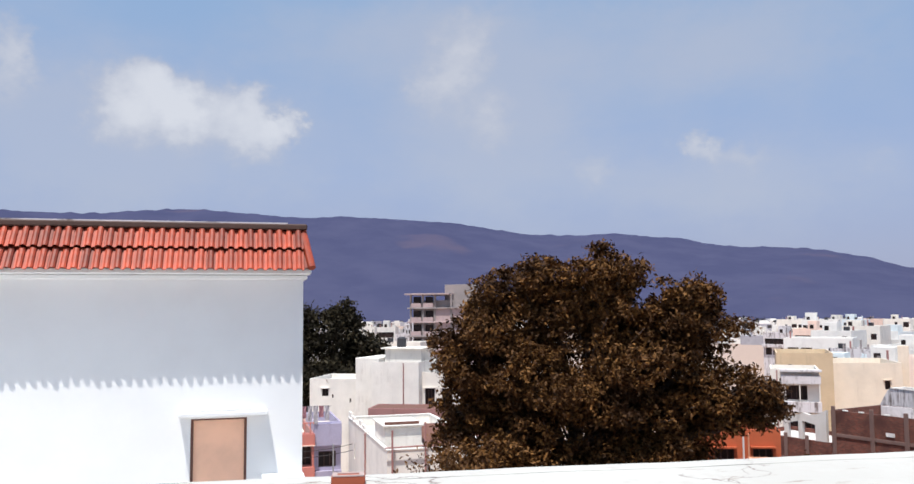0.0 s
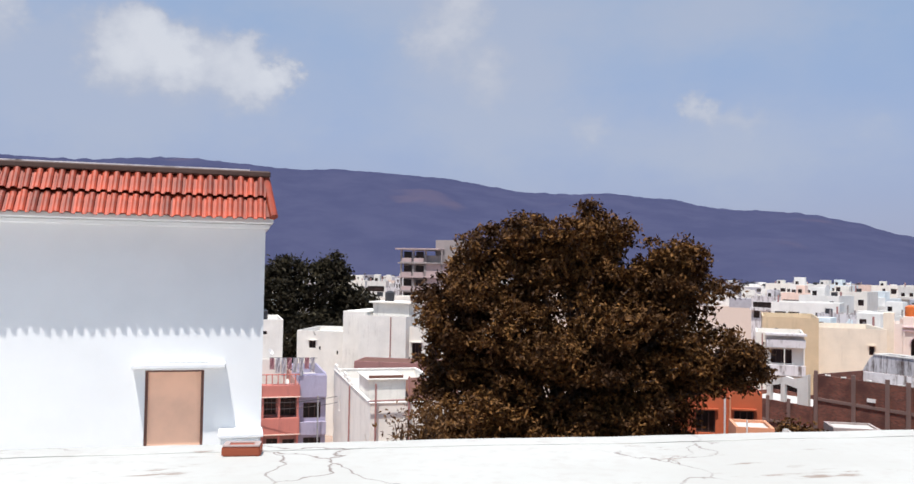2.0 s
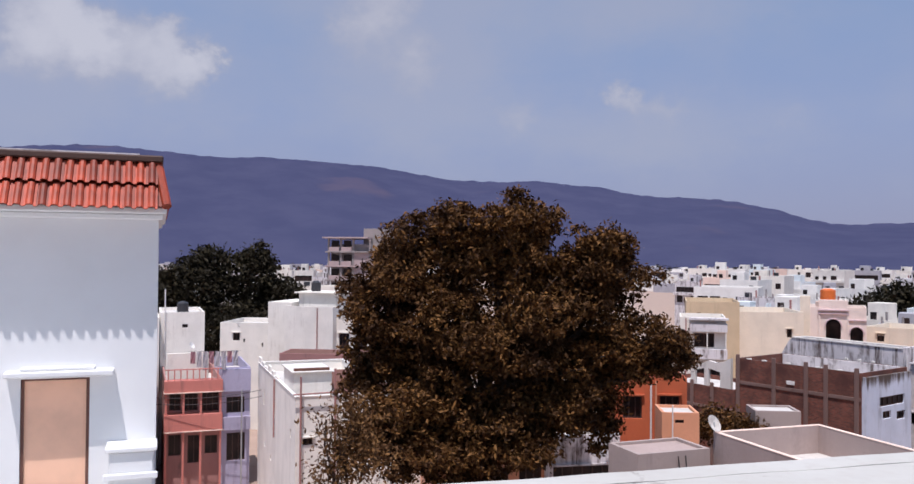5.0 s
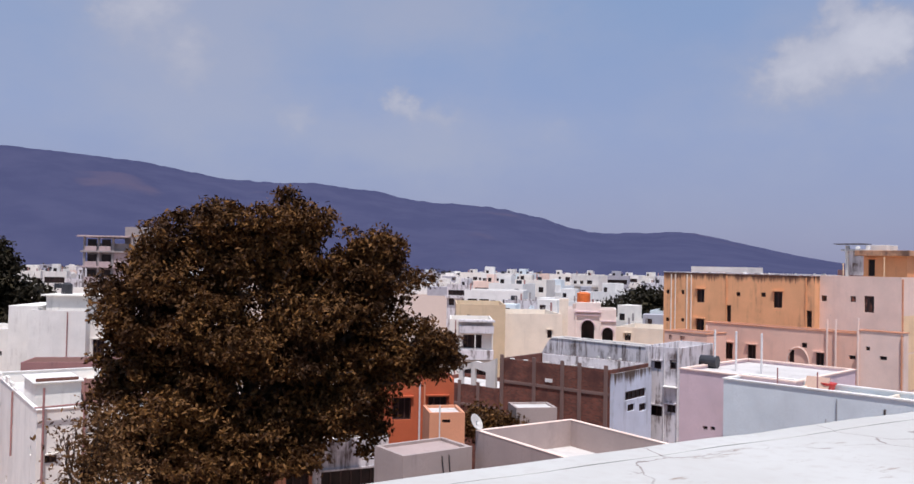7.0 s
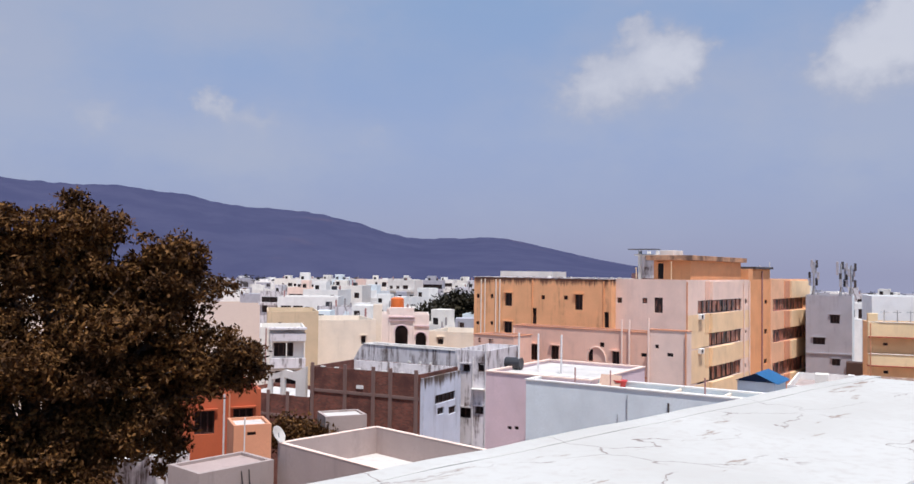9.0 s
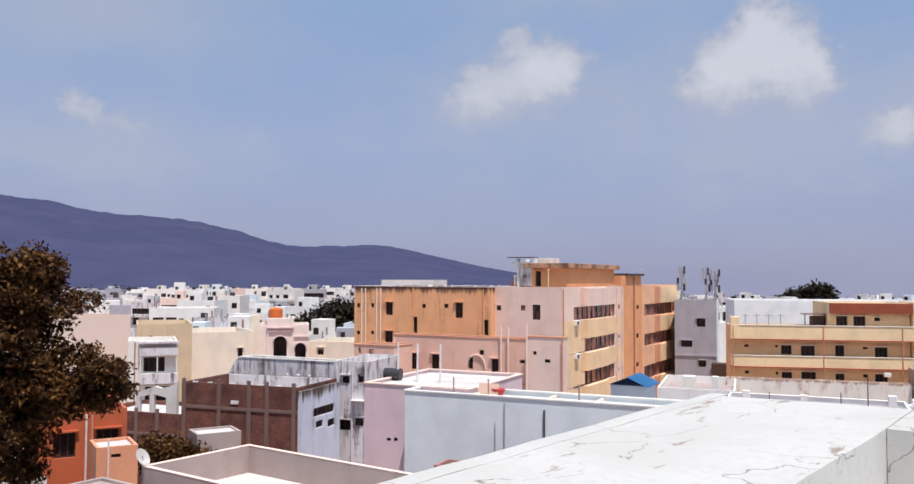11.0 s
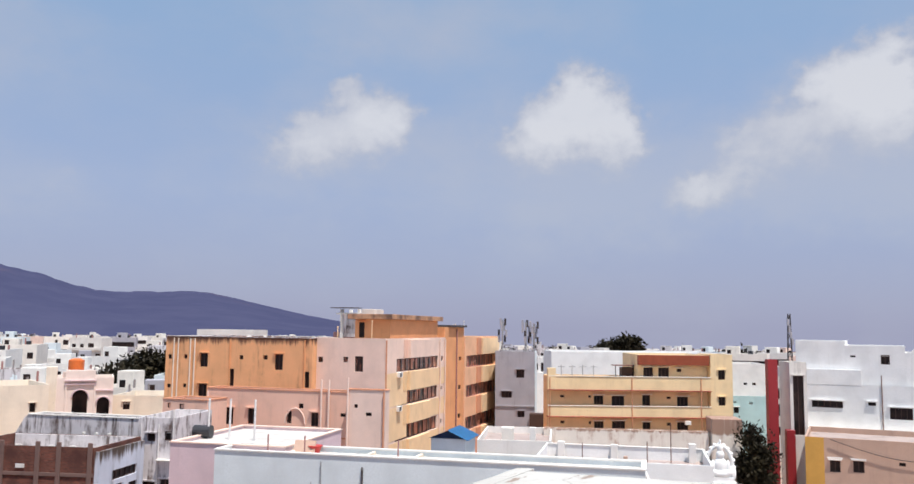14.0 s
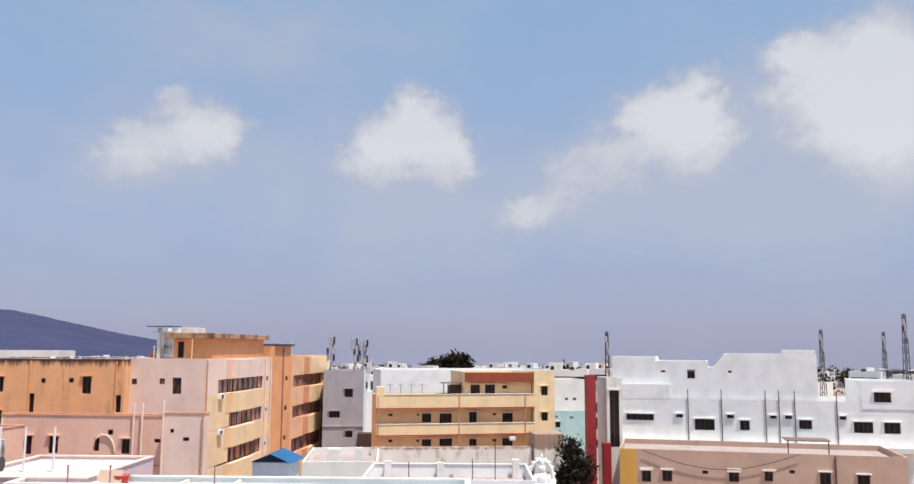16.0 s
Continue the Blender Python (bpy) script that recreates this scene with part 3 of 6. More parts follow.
def leaves(rng, blobs, count, size, flat=0.5, shell=0.55, clump=0.5, boughs=0):
    """Leaf quads gathered in clumps over and inside a union of ellipsoids (x, y, z, rx, ry, rz)."""
    b = np.array(blobs)
    if boughs:
        # every lobe carries smaller boughs on its skin, with dark hollows between them
        subs = [b * np.array((1, 1, 1, 0.72, 0.72, 0.72))]
        for k in range(boughs):
            d = rng.normal(size=(len(b), 3))
            d /= np.linalg.norm(d, axis=1)[:, None]
            f = rng.uniform(0.20, 0.40, (len(b), 1))
            rad = np.maximum(0.38, b[:, 3:6] * f)
            subs.append(np.hstack((b[:, :3] + d * (b[:, 3:6] * rng.uniform(0.7, 1.0, (len(b), 1))), rad * np.array((1.1, 1.1, 0.75)))))
        b = np.vstack(subs)
    vol = (b[:, 3] * b[:, 4] * b[:, 5]) ** 0.7
    per = 26
    n_cl = count // per
    pick = rng.choice(len(b), n_cl, p=vol / vol.sum())
    d = rng.normal(size=(n_cl, 3))
    d /= np.linalg.norm(d, axis=1)[:, None]
    rad = shell + (1.06 - shell) * rng.random(n_cl) ** 0.6
    c = b[pick, :3] + d * rad[:, None] * b[pick, 3:6]
    c = np.repeat(c, per, axis=0)
    p = c + rng.normal(size=c.shape) * clump * np.array((1, 1, 0.7))
    n = len(p)
    u = rng.normal(size=(n, 3))
    u /= np.linalg.norm(u, axis=1)[:, None]
    v = rng.normal(size=(n, 3))
    v[:, 2] *= flat
    v -= (v * u).sum(1)[:, None] * u
    v /= np.linalg.norm(v, axis=1)[:, None]
    s = size * (0.6 + 0.8 * rng.random(n))[:, None]
    fold = np.cross(u, v) * s * 0.12
    quad = np.stack((p - u * s, p - v * s * 0.45 + fold, p + u * s, p + v * s * 0.45 + fold), axis=1).reshape(-1, 3)
    me = bpy.data.meshes.new("crown")
    me.from_pydata(quad.tolist(), [], np.arange(4 * n).reshape(-1, 4).tolist())
    return me


def limb(bm, a, b, r0, r1, rng, bend=0.25, steps=4):
    a, b = Vector(a), Vector(b)
    prev, pr = a, r0
    for k in range(1, steps + 1):
        f = k / steps
        q = a.lerp(b, f)
        if k < steps:
            q += Vector(rng.normal(size=3)) * bend * (b - a).length * 0.12
        r = r0 + (r1 - r0) * f
        tube(bm, prev, q, pr, r, 7)
        prev, pr = q, r


def tree(name, label, x, y, base, blobs, count, size, leaf, seed, trunk_r=0.35, fork=0.4, clump=0.5, shell=0.5, boughs=0):
    rng = np.random.default_rng(seed)
    ob = thing(name, label, "tree", x, y, base, 90)
    local = [(bx - x, by - y, bz - base, rx, ry, rz) for bx, by, bz, rx, ry, rz in blobs]
    mean = np.average(np.array(local)[:, :3], axis=0)
    bm = bmesh.new()
    split_at = (mean[0] * 0.3, mean[1] * 0.3, mean[2] * fork)
    limb(bm, (0, 0, 0), split_at, trunk_r, trunk_r * 0.75, rng)
    part("trunk", bm, M["bark"], ob)
    bm = bmesh.new()
    for bl in local:
        end = Vector(bl[:3])
        limb(bm, split_at, end, trunk_r * 0.5, trunk_r * 0.15, rng)
        for k in range(5):
            dv = Vector(rng.normal(size=3)).normalized()
            tip = end + Vector((dv.x * bl[3], dv.y * bl[4], abs(dv.z) * bl[5])) * 0.85
            limb(bm, end.lerp(Vector(split_at), 0.25), tip, trunk_r * 0.16, trunk_r * 0.04, rng, steps=3)
    part("limb", bm, M["bark"], ob)
    me = leaves(rng, local, count, size, clump=clump, shell=shell, boughs=boughs)
    me.materials.append(M[leaf])
    cr = new("crown", me)
    cr.parent = ob
    return ob

# ---- ground, hills, the terrace the camera stands on ----
def ground_z(x, y):
    """Flat under the near town, then falling away gently, most to the east."""
    far = max(0.0, math.hypot(x, y) - 420)
    k = min(1.0, max(0.0, (math.degrees(math.atan2(x, y)) - 25) / 40))
    return -far * (0.007 + 0.013 * k * k * (3 - 2 * k)) * far / (far + 150)


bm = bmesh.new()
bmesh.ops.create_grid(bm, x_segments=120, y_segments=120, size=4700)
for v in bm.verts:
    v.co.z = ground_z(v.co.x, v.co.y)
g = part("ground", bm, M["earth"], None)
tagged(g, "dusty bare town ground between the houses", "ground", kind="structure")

# the violet-blue of distant haze is put into the hills' base colour
m_hill, t_hill, b_hill = nodes_of("haze_tinted_hills")
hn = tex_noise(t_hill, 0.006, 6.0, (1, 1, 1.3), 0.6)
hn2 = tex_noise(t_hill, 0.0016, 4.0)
haze_col = mixed(t_hill, ramped(t_hill, hn, 0.35, 0.7), (0.050, 0.055, 0.106), (0.061, 0.065, 0.118))
haze_col = mixed(t_hill, ramped(t_hill, hn2, 0.62, 0.72), haze_col, (0.078, 0.070, 0.112))
t_hill.links.new(haze_col, b_hill.inputs["Base Color"])
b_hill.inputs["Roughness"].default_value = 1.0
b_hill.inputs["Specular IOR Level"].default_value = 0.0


def hill_height(az):
    """Ridge height as an angle, from a row of broad shoulders."""
    shoulders = ((-48, 4.26), (-42, 4.14), (-36, 2.88), (-30, 4.51), (-24, 4.09), (-18, 4.79), (-12, 4.27), (-6, 4.33), (0, 4.19), (6, 3.28),
                 (12, 3.61), (18, 2.63), (24, 2.75), (30, 1.13), (36, 1.78), (42, 0.6), (-54, 3.4), (-60, 3.0), (-66, 2.0))
    return sum(h * math.exp(-((az - c) / 5.0) ** 2) for c, h in shoulders)


bm = bmesh.new()
rows = []
STEPS = ((2100, 0.0), (2350, 0.16), (2550, 0.27), (2750, 0.42), (2950, 0.55), (3150, 0.72), (3350, 0.85), (3500, 0.95), (3650, 1.0), (3900, 0.8), (4300, 0.3))
for k in range(0, 361):
    az = -70 + k * 120 / 360
    el = hill_height(az)
    col = []
    for r, f in STEPS:
        zz = 20 * min(f, 1) + 3650 * math.tan(radians(el)) * f
        wob = noise.noise(Vector((az * 0.35, r * 0.003, 2.0))) * 24 * min(1, el / 3) * f * (1 if f < 0.99 else 0.12)
        wob += noise.noise(Vector((az * 1.6, r * 0.006, 5.0))) * 7 * min(1, el / 3) * f
        col.append(bm.verts.new((r * math.sin(radians(az)), r * math.cos(radians(az)), zz + wob - (2 if f else 45))))
    rows.append(col)
for a, b in zip(rows, rows[1:]):
    for k in range(len(STEPS) - 1):
        bm.faces.new((a[k], b[k], b[k + 1], a[k + 1]))
for f in bm.faces:
    f.smooth = True
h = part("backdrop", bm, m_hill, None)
tagged(h, "long wooded hill range behind the town, violet-blue haze painted in its colour", "hills", kind="structure")

# wide bleached ledge in front of the camera, with a short return; its far edge runs along the bearing 79.6
LEDGE_AZ = 79.6
ledge = thing("ledge", "wide sun-bleached white roof ledge with cracks and small stains", "roof ledge", -0.55, 3.10, 0, LEDGE_AZ, kind="structure")


def ledge_sheet(name, u0, u1, v0, v1, top, low, nu, nv, skew, rough):
    """A cast strip with an uneven top and worn arrises."""
    bm = bmesh.new()
    grid = []
    for i in range(nu + 1):
        col = []
        for j in range(nv + 1):
            u, v = u0 + (u1 - u0) * i / nu, v0 + (v1 - v0) * j / nv
            if i == nu:
                u -= v * skew
            worn = 0.002 + 0.003 * noise.noise(Vector((u * 3, v * 3, 7))) if i in (0, nu) or j in (0, nv) else 0
            col.append(bm.verts.new((u, v + (rough * noise.noise(Vector((u * 2.3, 0, 4))) if j in (0, nv) else 0), top + 0.012 * noise.noise(Vector((u * 0.8, v * 0.8, 1))) - worn)))
        grid.append(col)
    for i in range(nu):
        for j in range(nv):
            bm.faces.new((grid[i][j], grid[i + 1][j], grid[i + 1][j + 1], grid[i][j + 1]))
    rim = [grid[i][0] for i in range(nu + 1)] + [grid[nu][j] for j in range(1, nv + 1)] + [grid[i][nv] for i in range(nu - 1, -1, -1)] + [grid[0][j] for j in range(nv - 1, 0, -1)]
    foot = [bm.verts.new((v.co.x, v.co.y, low)) for v in rim]
    for k in range(len(rim)):
        n2 = (k + 1) % len(rim)
        bm.faces.new((rim[n2], rim[k], foot[k], foot[n2]))
    return part(name, bm, M["slab"], ledge)


ledge_sheet("ledge_top", -12, 8.22, -1.77, -0.163, 19.05, 18.4, 160, 12, 0.10, 0.0)
ledge_sheet("ledge_kerb", -12, 8.36, -0.161, 0.0, 19.052, 18.4, 220, 3, 0.10, 0.012)
ledge_sheet("ledge_return", 7.30, 8.40, -6.0, -1.775, 19.047, 18.4, 10, 30, 0.05, 0.0)
own = thing("own_building", "plain pale building under the terrace", "building", -0.55, 3.10, 0, LEDGE_AZ, kind="structure")
slab_piece("body", -12, -14, 0.0, 8.3, -0.02, 18.25, M["tan"], own)
slab_piece("terrace_floor", -12, -14, 18.25, 8.3, -0.02, 18.4, M["floor"], own)
# unseen door-level terrace between the ledge and the stair house, added to bounce sun
low_t = thing("lower_terrace", "unseen pale terrace below the ledge that bounces sun onto the stair house", "terrace", -3.77 - 9.0 * math.sin(radians(76)), 11.27 - 9.0 * math.cos(radians(76)), 0, 76, kind="structure")
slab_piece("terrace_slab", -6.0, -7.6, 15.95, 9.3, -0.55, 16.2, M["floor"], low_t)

# ---- white stair house with a red tiled mansard ----
def tile_mesh():
    """One half-round clay tile, 0.15 wide and 0.36 long, lying along y."""
    bm = bmesh.new()
    prof = [(-0.075, 0.0), (-0.046, 0.0), (-0.04, 0.03), (-0.015, 0.046), (0.015, 0.046), (0.04, 0.03), (0.046, 0.0), (0.075, 0.0)]
    ends = []
    for yy, lift in ((0.0, 0.014), (0.36, 0.0)):
        up = [bm.verts.new((px, yy, pz + lift + 0.012)) for px, pz in prof]
        dn = [bm.verts.new((px, yy, pz + lift)) for px, pz in prof]
        ends.append((up, dn))
    (u0, d0), (u1, d1) = ends
    for k in range(len(prof) - 1):
        bm.faces.new((u0[k], u0[k + 1], u1[k + 1], u1[k]))
        bm.faces.new((d0[k + 1], d0[k], d1[k], d1[k + 1]))
        bm.faces.new((u0[k + 1], u0[k], d0[k], d0[k + 1]))
    me = bpy.data.meshes.new("tile")
    bm.normal_update()
    bm.to_mesh(me)
    bm.free()
    me.materials.append(M["tile"])
    return me


def stair_house():
    W_, D_ = 9.0, 4.0
    ob = thing("stair_house", "white plastered rooftop stair house with red tiled mansard and doorway", "house",
               -3.77 - W_ * math.sin(radians(76)), 11.27 - W_ * math.cos(radians(76)), 0, 76)
    du0, du1, dz0, dz1 = W_ - 1.63, W_ - 0.82, 16.25, 18.35
    bm = bmesh.new()
    place_f = lambda u, z, n: (u, -n, z)
    facade(bm, place_f, W_, 12.0, 20.42, [(du0, dz0, du1, dz1)], 0.2)
    facade(bm, lambda u, z, n: (W_ + n, u, z), D_, 12.0, 20.42, [])
    facade(bm, lambda u, z, n: (-n, D_ - u, z), D_, 12.0, 20.42, [])
    facade(bm, lambda u, z, n: (W_ - u, D_ + n, z), W_, 12.0, 20.42, [])
    part("wall", bm, M["whiteclean"], ob)
    slab_piece("body", 0.02, 0.02, 0, W_ - 0.02, D_ - 0.02, 12.0, M["whiteclean"], ob)
    # stepped cornice below the tiles
    for k, (z0, z1, o) in enumerate(((20.42, 20.49, 0.07), (20.493, 20.58, 0.13))):
        slab_piece("cornice", -o, -o - (0.12 if k else 0.03), z0, W_ + o * 0.8, D_ + o, z1, M["whiteclean"], ob)
    # mansard core
    bm = bmesh.new()
    e, inn, z0, z1 = 0.36, -0.04, 20.583, 21.18
    lo = [bm.verts.new(p) for p in ((-e, -e, z0), (W_ + 0.09, -e, z0), (W_ + 0.09, D_ + e, z0), (-e, D_ + e, z0))]
    hi = [bm.verts.new(p) for p in ((-inn, -inn, z1), (W_ + inn, -inn, z1), (W_ + inn, D_ + inn, z1), (-inn, D_ + inn, z1))]
    for k in range(4):
        bm.faces.new((lo[k], lo[(k + 1) % 4], hi[(k + 1) % 4], hi[k]))
    bm.faces.new(hi)
    part("mansard", bm, M["tile"], ob)
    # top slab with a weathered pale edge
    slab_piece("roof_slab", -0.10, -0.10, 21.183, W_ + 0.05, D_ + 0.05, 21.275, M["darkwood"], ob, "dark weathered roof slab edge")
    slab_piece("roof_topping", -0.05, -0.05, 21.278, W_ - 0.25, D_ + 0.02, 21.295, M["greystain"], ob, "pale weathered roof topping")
    # tiles on the front slope and on the hip end
    me = tile_mesh()
    slope = math.atan2(z1 - z0, e - inn + 0.0)
    n_col = int((W_ + 2 * e) / 0.142)
    for row, (f, shift) in enumerate(((0.0, 0.0), (0.47, 0.0))):
        for k in range(n_col):
            xx = -e + 0.04 + k * 0.142
            if xx > W_ + (0.03 if row == 0 else -0.03):
                continue
            yy = -e + (e - inn) * f - 0.045
            zz = z0 + (z1 - z0) * f + 0.0
            share("tile", me, ob, pose(xx, yy - 0.02 + 0.01 * random.random(), zz - (0.05 if row == 0 else 0), math.degrees(slope) + random.uniform(-1.5, 1.5), 0, random.uniform(-1.5, 1.5)))
    for row, f in enumerate((0.0, 0.47)):
        for k in range(int(D_ / 0.145)):
            share("tile", me, ob, pose(W_ + 0.07 - (0.10 - inn) * f, k * 0.145, z0 + (z1 - z0) * f - (0.05 if row == 0 else 0), math.degrees(slope), 0, 90))
    bm = bmesh.new()
    tube(bm, (W_ + 0.10, -e - 0.02, z0), (W_ + inn + 0.02, -inn - 0.02, z1 + 0.02), 0.06, 0.06, 10)
    part("hip_tile", bm, M["tile"], ob)
    # doorway: sunshade, ply door, frame
    slab_piece("sunshade", W_ - 1.80, -0.27, 18.40, W_ - 0.52, -0.003, 18.47, M["whiteclean"], ob, "white concrete sunshade over the doorway")
    slab_piece("sunshade_fillet", W_ - 1.62, -0.18, 18.475, W_ - 0.75, -0.003, 18.51, M["whiteclean"], ob)
    bm = bmesh.new()
    for r in ((du0 + 0.003, dz0, du0 + 0.04, dz1), (du1 - 0.04, dz0, du1 - 0.003, dz1), (du0 + 0.04, dz1 - 0.025, du1 - 0.04, dz1 - 0.003)):
        slab_between(bm, place_f, *r, -0.10, -0.015)
    fr = part("door_frame", bm, M["rust"], ob, "thin red-brown door frame")
    bm = bmesh.new()
    slab_between(bm, place_f, du0 + 0.04, dz0, du1 - 0.04, dz1 - 0.025, -0.09, -0.04)
    part("door", bm, M["wood"], ob, "closed tan plywood door")
    # small rendered block and steps at the foot
    slab_piece("plinth", W_ - 0.56, -0.45, 12.0, W_ - 0.02, -0.003, 17.44, M["whiteclean"], ob, "small white rendered plinth")
    slab_piece("plinth_cap", W_ - 0.60, -0.49, 17.443, W_ + 0.02, -0.003, 17.50, M["whiteclean"], ob)
    slab_piece("plinth_rim", W_ - 0.62, -0.52, 17.10, W_ + 0.03, -0.46, 17.18, M["whiteclean"], ob)
    return ob


stair_house()

# a small matchbox-like red box on the ledge, modelled near brick size
lb = thing("loose_brick", "small red box with a pale rimmed top lying on the ledge", "brick", -1.98, 2.61, 19.052, 84)
bm = bmesh.new()
box(bm, -0.085, -0.05, 0, 0.085, 0.05, 0.045)
bmesh.ops.bevel(bm, geom=bm.edges[:], offset=0.006, segments=2, affect="EDGES")
part("block", bm, M["redroof"], lb)
bm = bmesh.new()
lattice(bm, lambda u, z, n: (u, z, n), [-0.08, -0.055, 0.055, 0.08], [-0.046, -0.026, 0.026, 0.046], 0.044, 0.05)
part("pale_rim", bm, M["tan"], lb, "pale rim round the box top")

# ---- middle of the town, seen past the big tree ----
ob = house("terrace_house", "tan cement house with a walled roof terrace", 11.1, 28.4, 167, 16.0, 4.6, 13.8, "tan", roof="roofing", parapet=1.0)
for r_ in ((0, 0, 16.0, 0.15), (0, 4.45, 16.0, 4.6)):
    slab_piece("parapet_edge", r_[0], r_[1] - 0.01, 13.803, r_[2], r_[3] + 0.01, 13.83, M["pinkpale"], ob)
slab_piece("parapet_edge", -0.01, 0.16, 13.803, 0.15, 4.44, 13.83, M["pinkpale"], ob)
dish = thing("satellite_dish", "white satellite dish on the terrace corner", "dish", 11.12, 28.35, 13.8, 90)
bm = bmesh.new()
bmesh.ops.create_circle(bm, cap_ends=False, segments=20, radius=0.32)
ring = bm.verts[:]
ctr = bm.verts.new((0, 0, -0.10))
for e in bm.edges[:]:
    bm.faces.new((e.verts[0], e.verts[1], ctr))
bmesh.ops.solidify(bm, geom=bm.faces[:], thickness=0.015)
bmesh.ops.rotate(bm, verts=bm.verts, cent=(0, 0, 0), matrix=Euler((radians(60), 0, radians(35))).to_matrix())
bmesh.ops.translate(bm, verts=bm.verts, vec=(0, 0, 0.32))
part("reflector", bm, M["white"], dish)
rod("mast", (0, 0, 0), (0, 0.05, 0.35), 0.025, M["steel"], dish)

ob = house("cement_shed", "small grey cement rooftop shed with flat pale roof", 7.95, 27.1, 75, 2.9, 1.9, 13.36, "cement", parapet=0.1, roof="tan", base=0.0)
rod("stay_rod", (1.7, -0.06, 12.2), (1.55, -0.06, 13.2), 0.02, M["dark"], ob)
rod("stay_rod", (1.95, -0.06, 12.2), (1.85, -0.06, 13.2), 0.02, M["dark"], ob)

house("cement_tank", "small cement water tank on a low roof", 20.35, 44.76, 100, 2.48, 2.0, 11.44, "cement", parapet=0.1, roof="roofing", category="tank")
ob = house("orange_house", "orange red painted house behind the tree", 13.27, 49.5, 100, 4.7, 7, 12.71, "orangered",
           front=[(0.89, 10.2, 2.03, 11.55), (3.09, 10.2, 4.26, 11.6)], roof="redband")
drain(ob, 2.55, 7.0, 12.5, 0.06, "pipe")
drain(ob, 2.85, 7.0, 12.5, 0.05, "salmon")
ob = house("orange_box_room", "small orange roof room with a slit vent", 14.65, 43.83, 100, 1.99, 2.5, 11.58, "salmon", front=[(0.7, 11.02, 1.17, 11.2)], parapet=0.15)
rod("pole", (0.55, -0.1, 9.5), (0.55, -0.1, 12.0), 0.04, M["pipe"], ob)
house("low_grey_house", "low grey whitewashed house under the tree", 8.65, 45.48, 85, 4.3, 5, 10.03, "greystain", front=[(0.4, 6.2, 3.9, 8.3)])
house("pink_shed", "low dusty pink shed with openings", 2.4, 45.31, 85, 6.4, 5, 8.83, "salmon", front=[(2.6, 7.4, 4.2, 8.3), (4.8, 7.4, 6.1, 8.3)], parapet=0.2)

# brick house, its far end lower with broken white arches
ob = house("brick_house", "unfinished dark brick house with concrete columns and whitewashed end", 24.62, 56.96, 150, 9.18, 5.6, 12.87, "brick", parapet=2.4, shade=False)
whitewash = [(1.65, 10.65, 4.72, 11.26), (2.0, 9.86, 3.03, 10.34), (3.73, 9.66, 4.82, 10.19)]
bm = bmesh.new()
place_end = lambda u, z, n: (9.18 + 0.27 + n, u, z)
hs = facade(bm, place_end, 5.6, 0.0, 12.55, whitewash, 0.2)
slab_between(bm, place_end, 0, 0.0, 0.05, 12.55, -0.265, -0.004)
slab_between(bm, place_end, 0, 12.55, 5.6, 12.62, -0.265, 0.0)
part("end_wall", bm, M["bluish"], ob, "bluish whitewashed end wall with mould at the top")
for hh in hs:
    window(ob, place_end, hh, M["frame"], M["glass"], None, 0.2)
for u in (0.1, 2.94, 5.31, 6.7, 8.74):
    slab_piece("column", u, -0.12, 0, u + 0.28, -0.003, 13.15 + 0.15 * (u % 0.3), M["colconc"], ob)
for z in (11.1, 8.2):
    slab_piece("tie_beam", 0.4, -0.06, z, 9.15, -0.003, z + 0.22, M["colconc"], ob)
slab_piece("vent_sheet", 4.05, -0.09, 11.55, 4.65, -0.063, 11.8, M["white"], ob)
slab_piece("rear_wall_face", 0.2, 5.36, 10.5, 8.95, 5.44, 12.86, M["greystain"], ob, "mouldy grey rendered inner face")
slab_piece("side_wall_face", 8.96, 0.2, 10.5, 9.02, 5.35, 12.86, M["greystain"], ob)
for u in (0.9, 2.1, 3.9, 6.1, 7.5):
    slab_piece("loose_course", u, -0.02, 12.873, u + 0.35 + 0.1 * (u % 0.7), 0.12, 12.95 + 0.04 * (u % 0.5), M["whiteold"], ob, "pale broken top course")
ob = house("brick_annex", "lower brick annex with columns", 24.62 - 7.3 * math.sin(radians(150)), 56.96 - 7.3 * math.cos(radians(150)), 150, 7.25, 5.0, 10.6, "brick", parapet=0.3, shade=False)
for u in (1.2, 3.4, 5.2):
    slab_piece("column", u, -0.12, 0, u + 0.26, -0.003, 10.9, M["colconc"], ob)
slab_piece("tie_beam", 0.0, -0.06, 9.0, 7.2, -0.003, 9.2, M["colconc"], ob)
ruin = thing("broken_arch_wall", "broken white arched wall on the brick annex", "wall", 24.62 - 3.9 * math.sin(radians(150)), 56.96 - 3.9 * math.cos(radians(150)), 10.6, 150)
bm = bmesh.new()
prof = [(0, 0), (0.35, 0), (0.35, 1.05), (1.2, 1.25), (1.2, 0), (1.55, 0), (1.55, 1.3), (2.6, 1.1), (2.6, 0), (3.5, 0), (3.5, 2.2), (2.9, 1.9), (2.2, 1.75), (1.6, 1.85), (0.9, 1.6), (0.0, 1.35)]
vs = [bm.verts.new((a, 0, b)) for a, b in prof]
f = bm.faces.new(vs)
ext = bmesh.ops.extrude_face_region(bm, geom=[f])
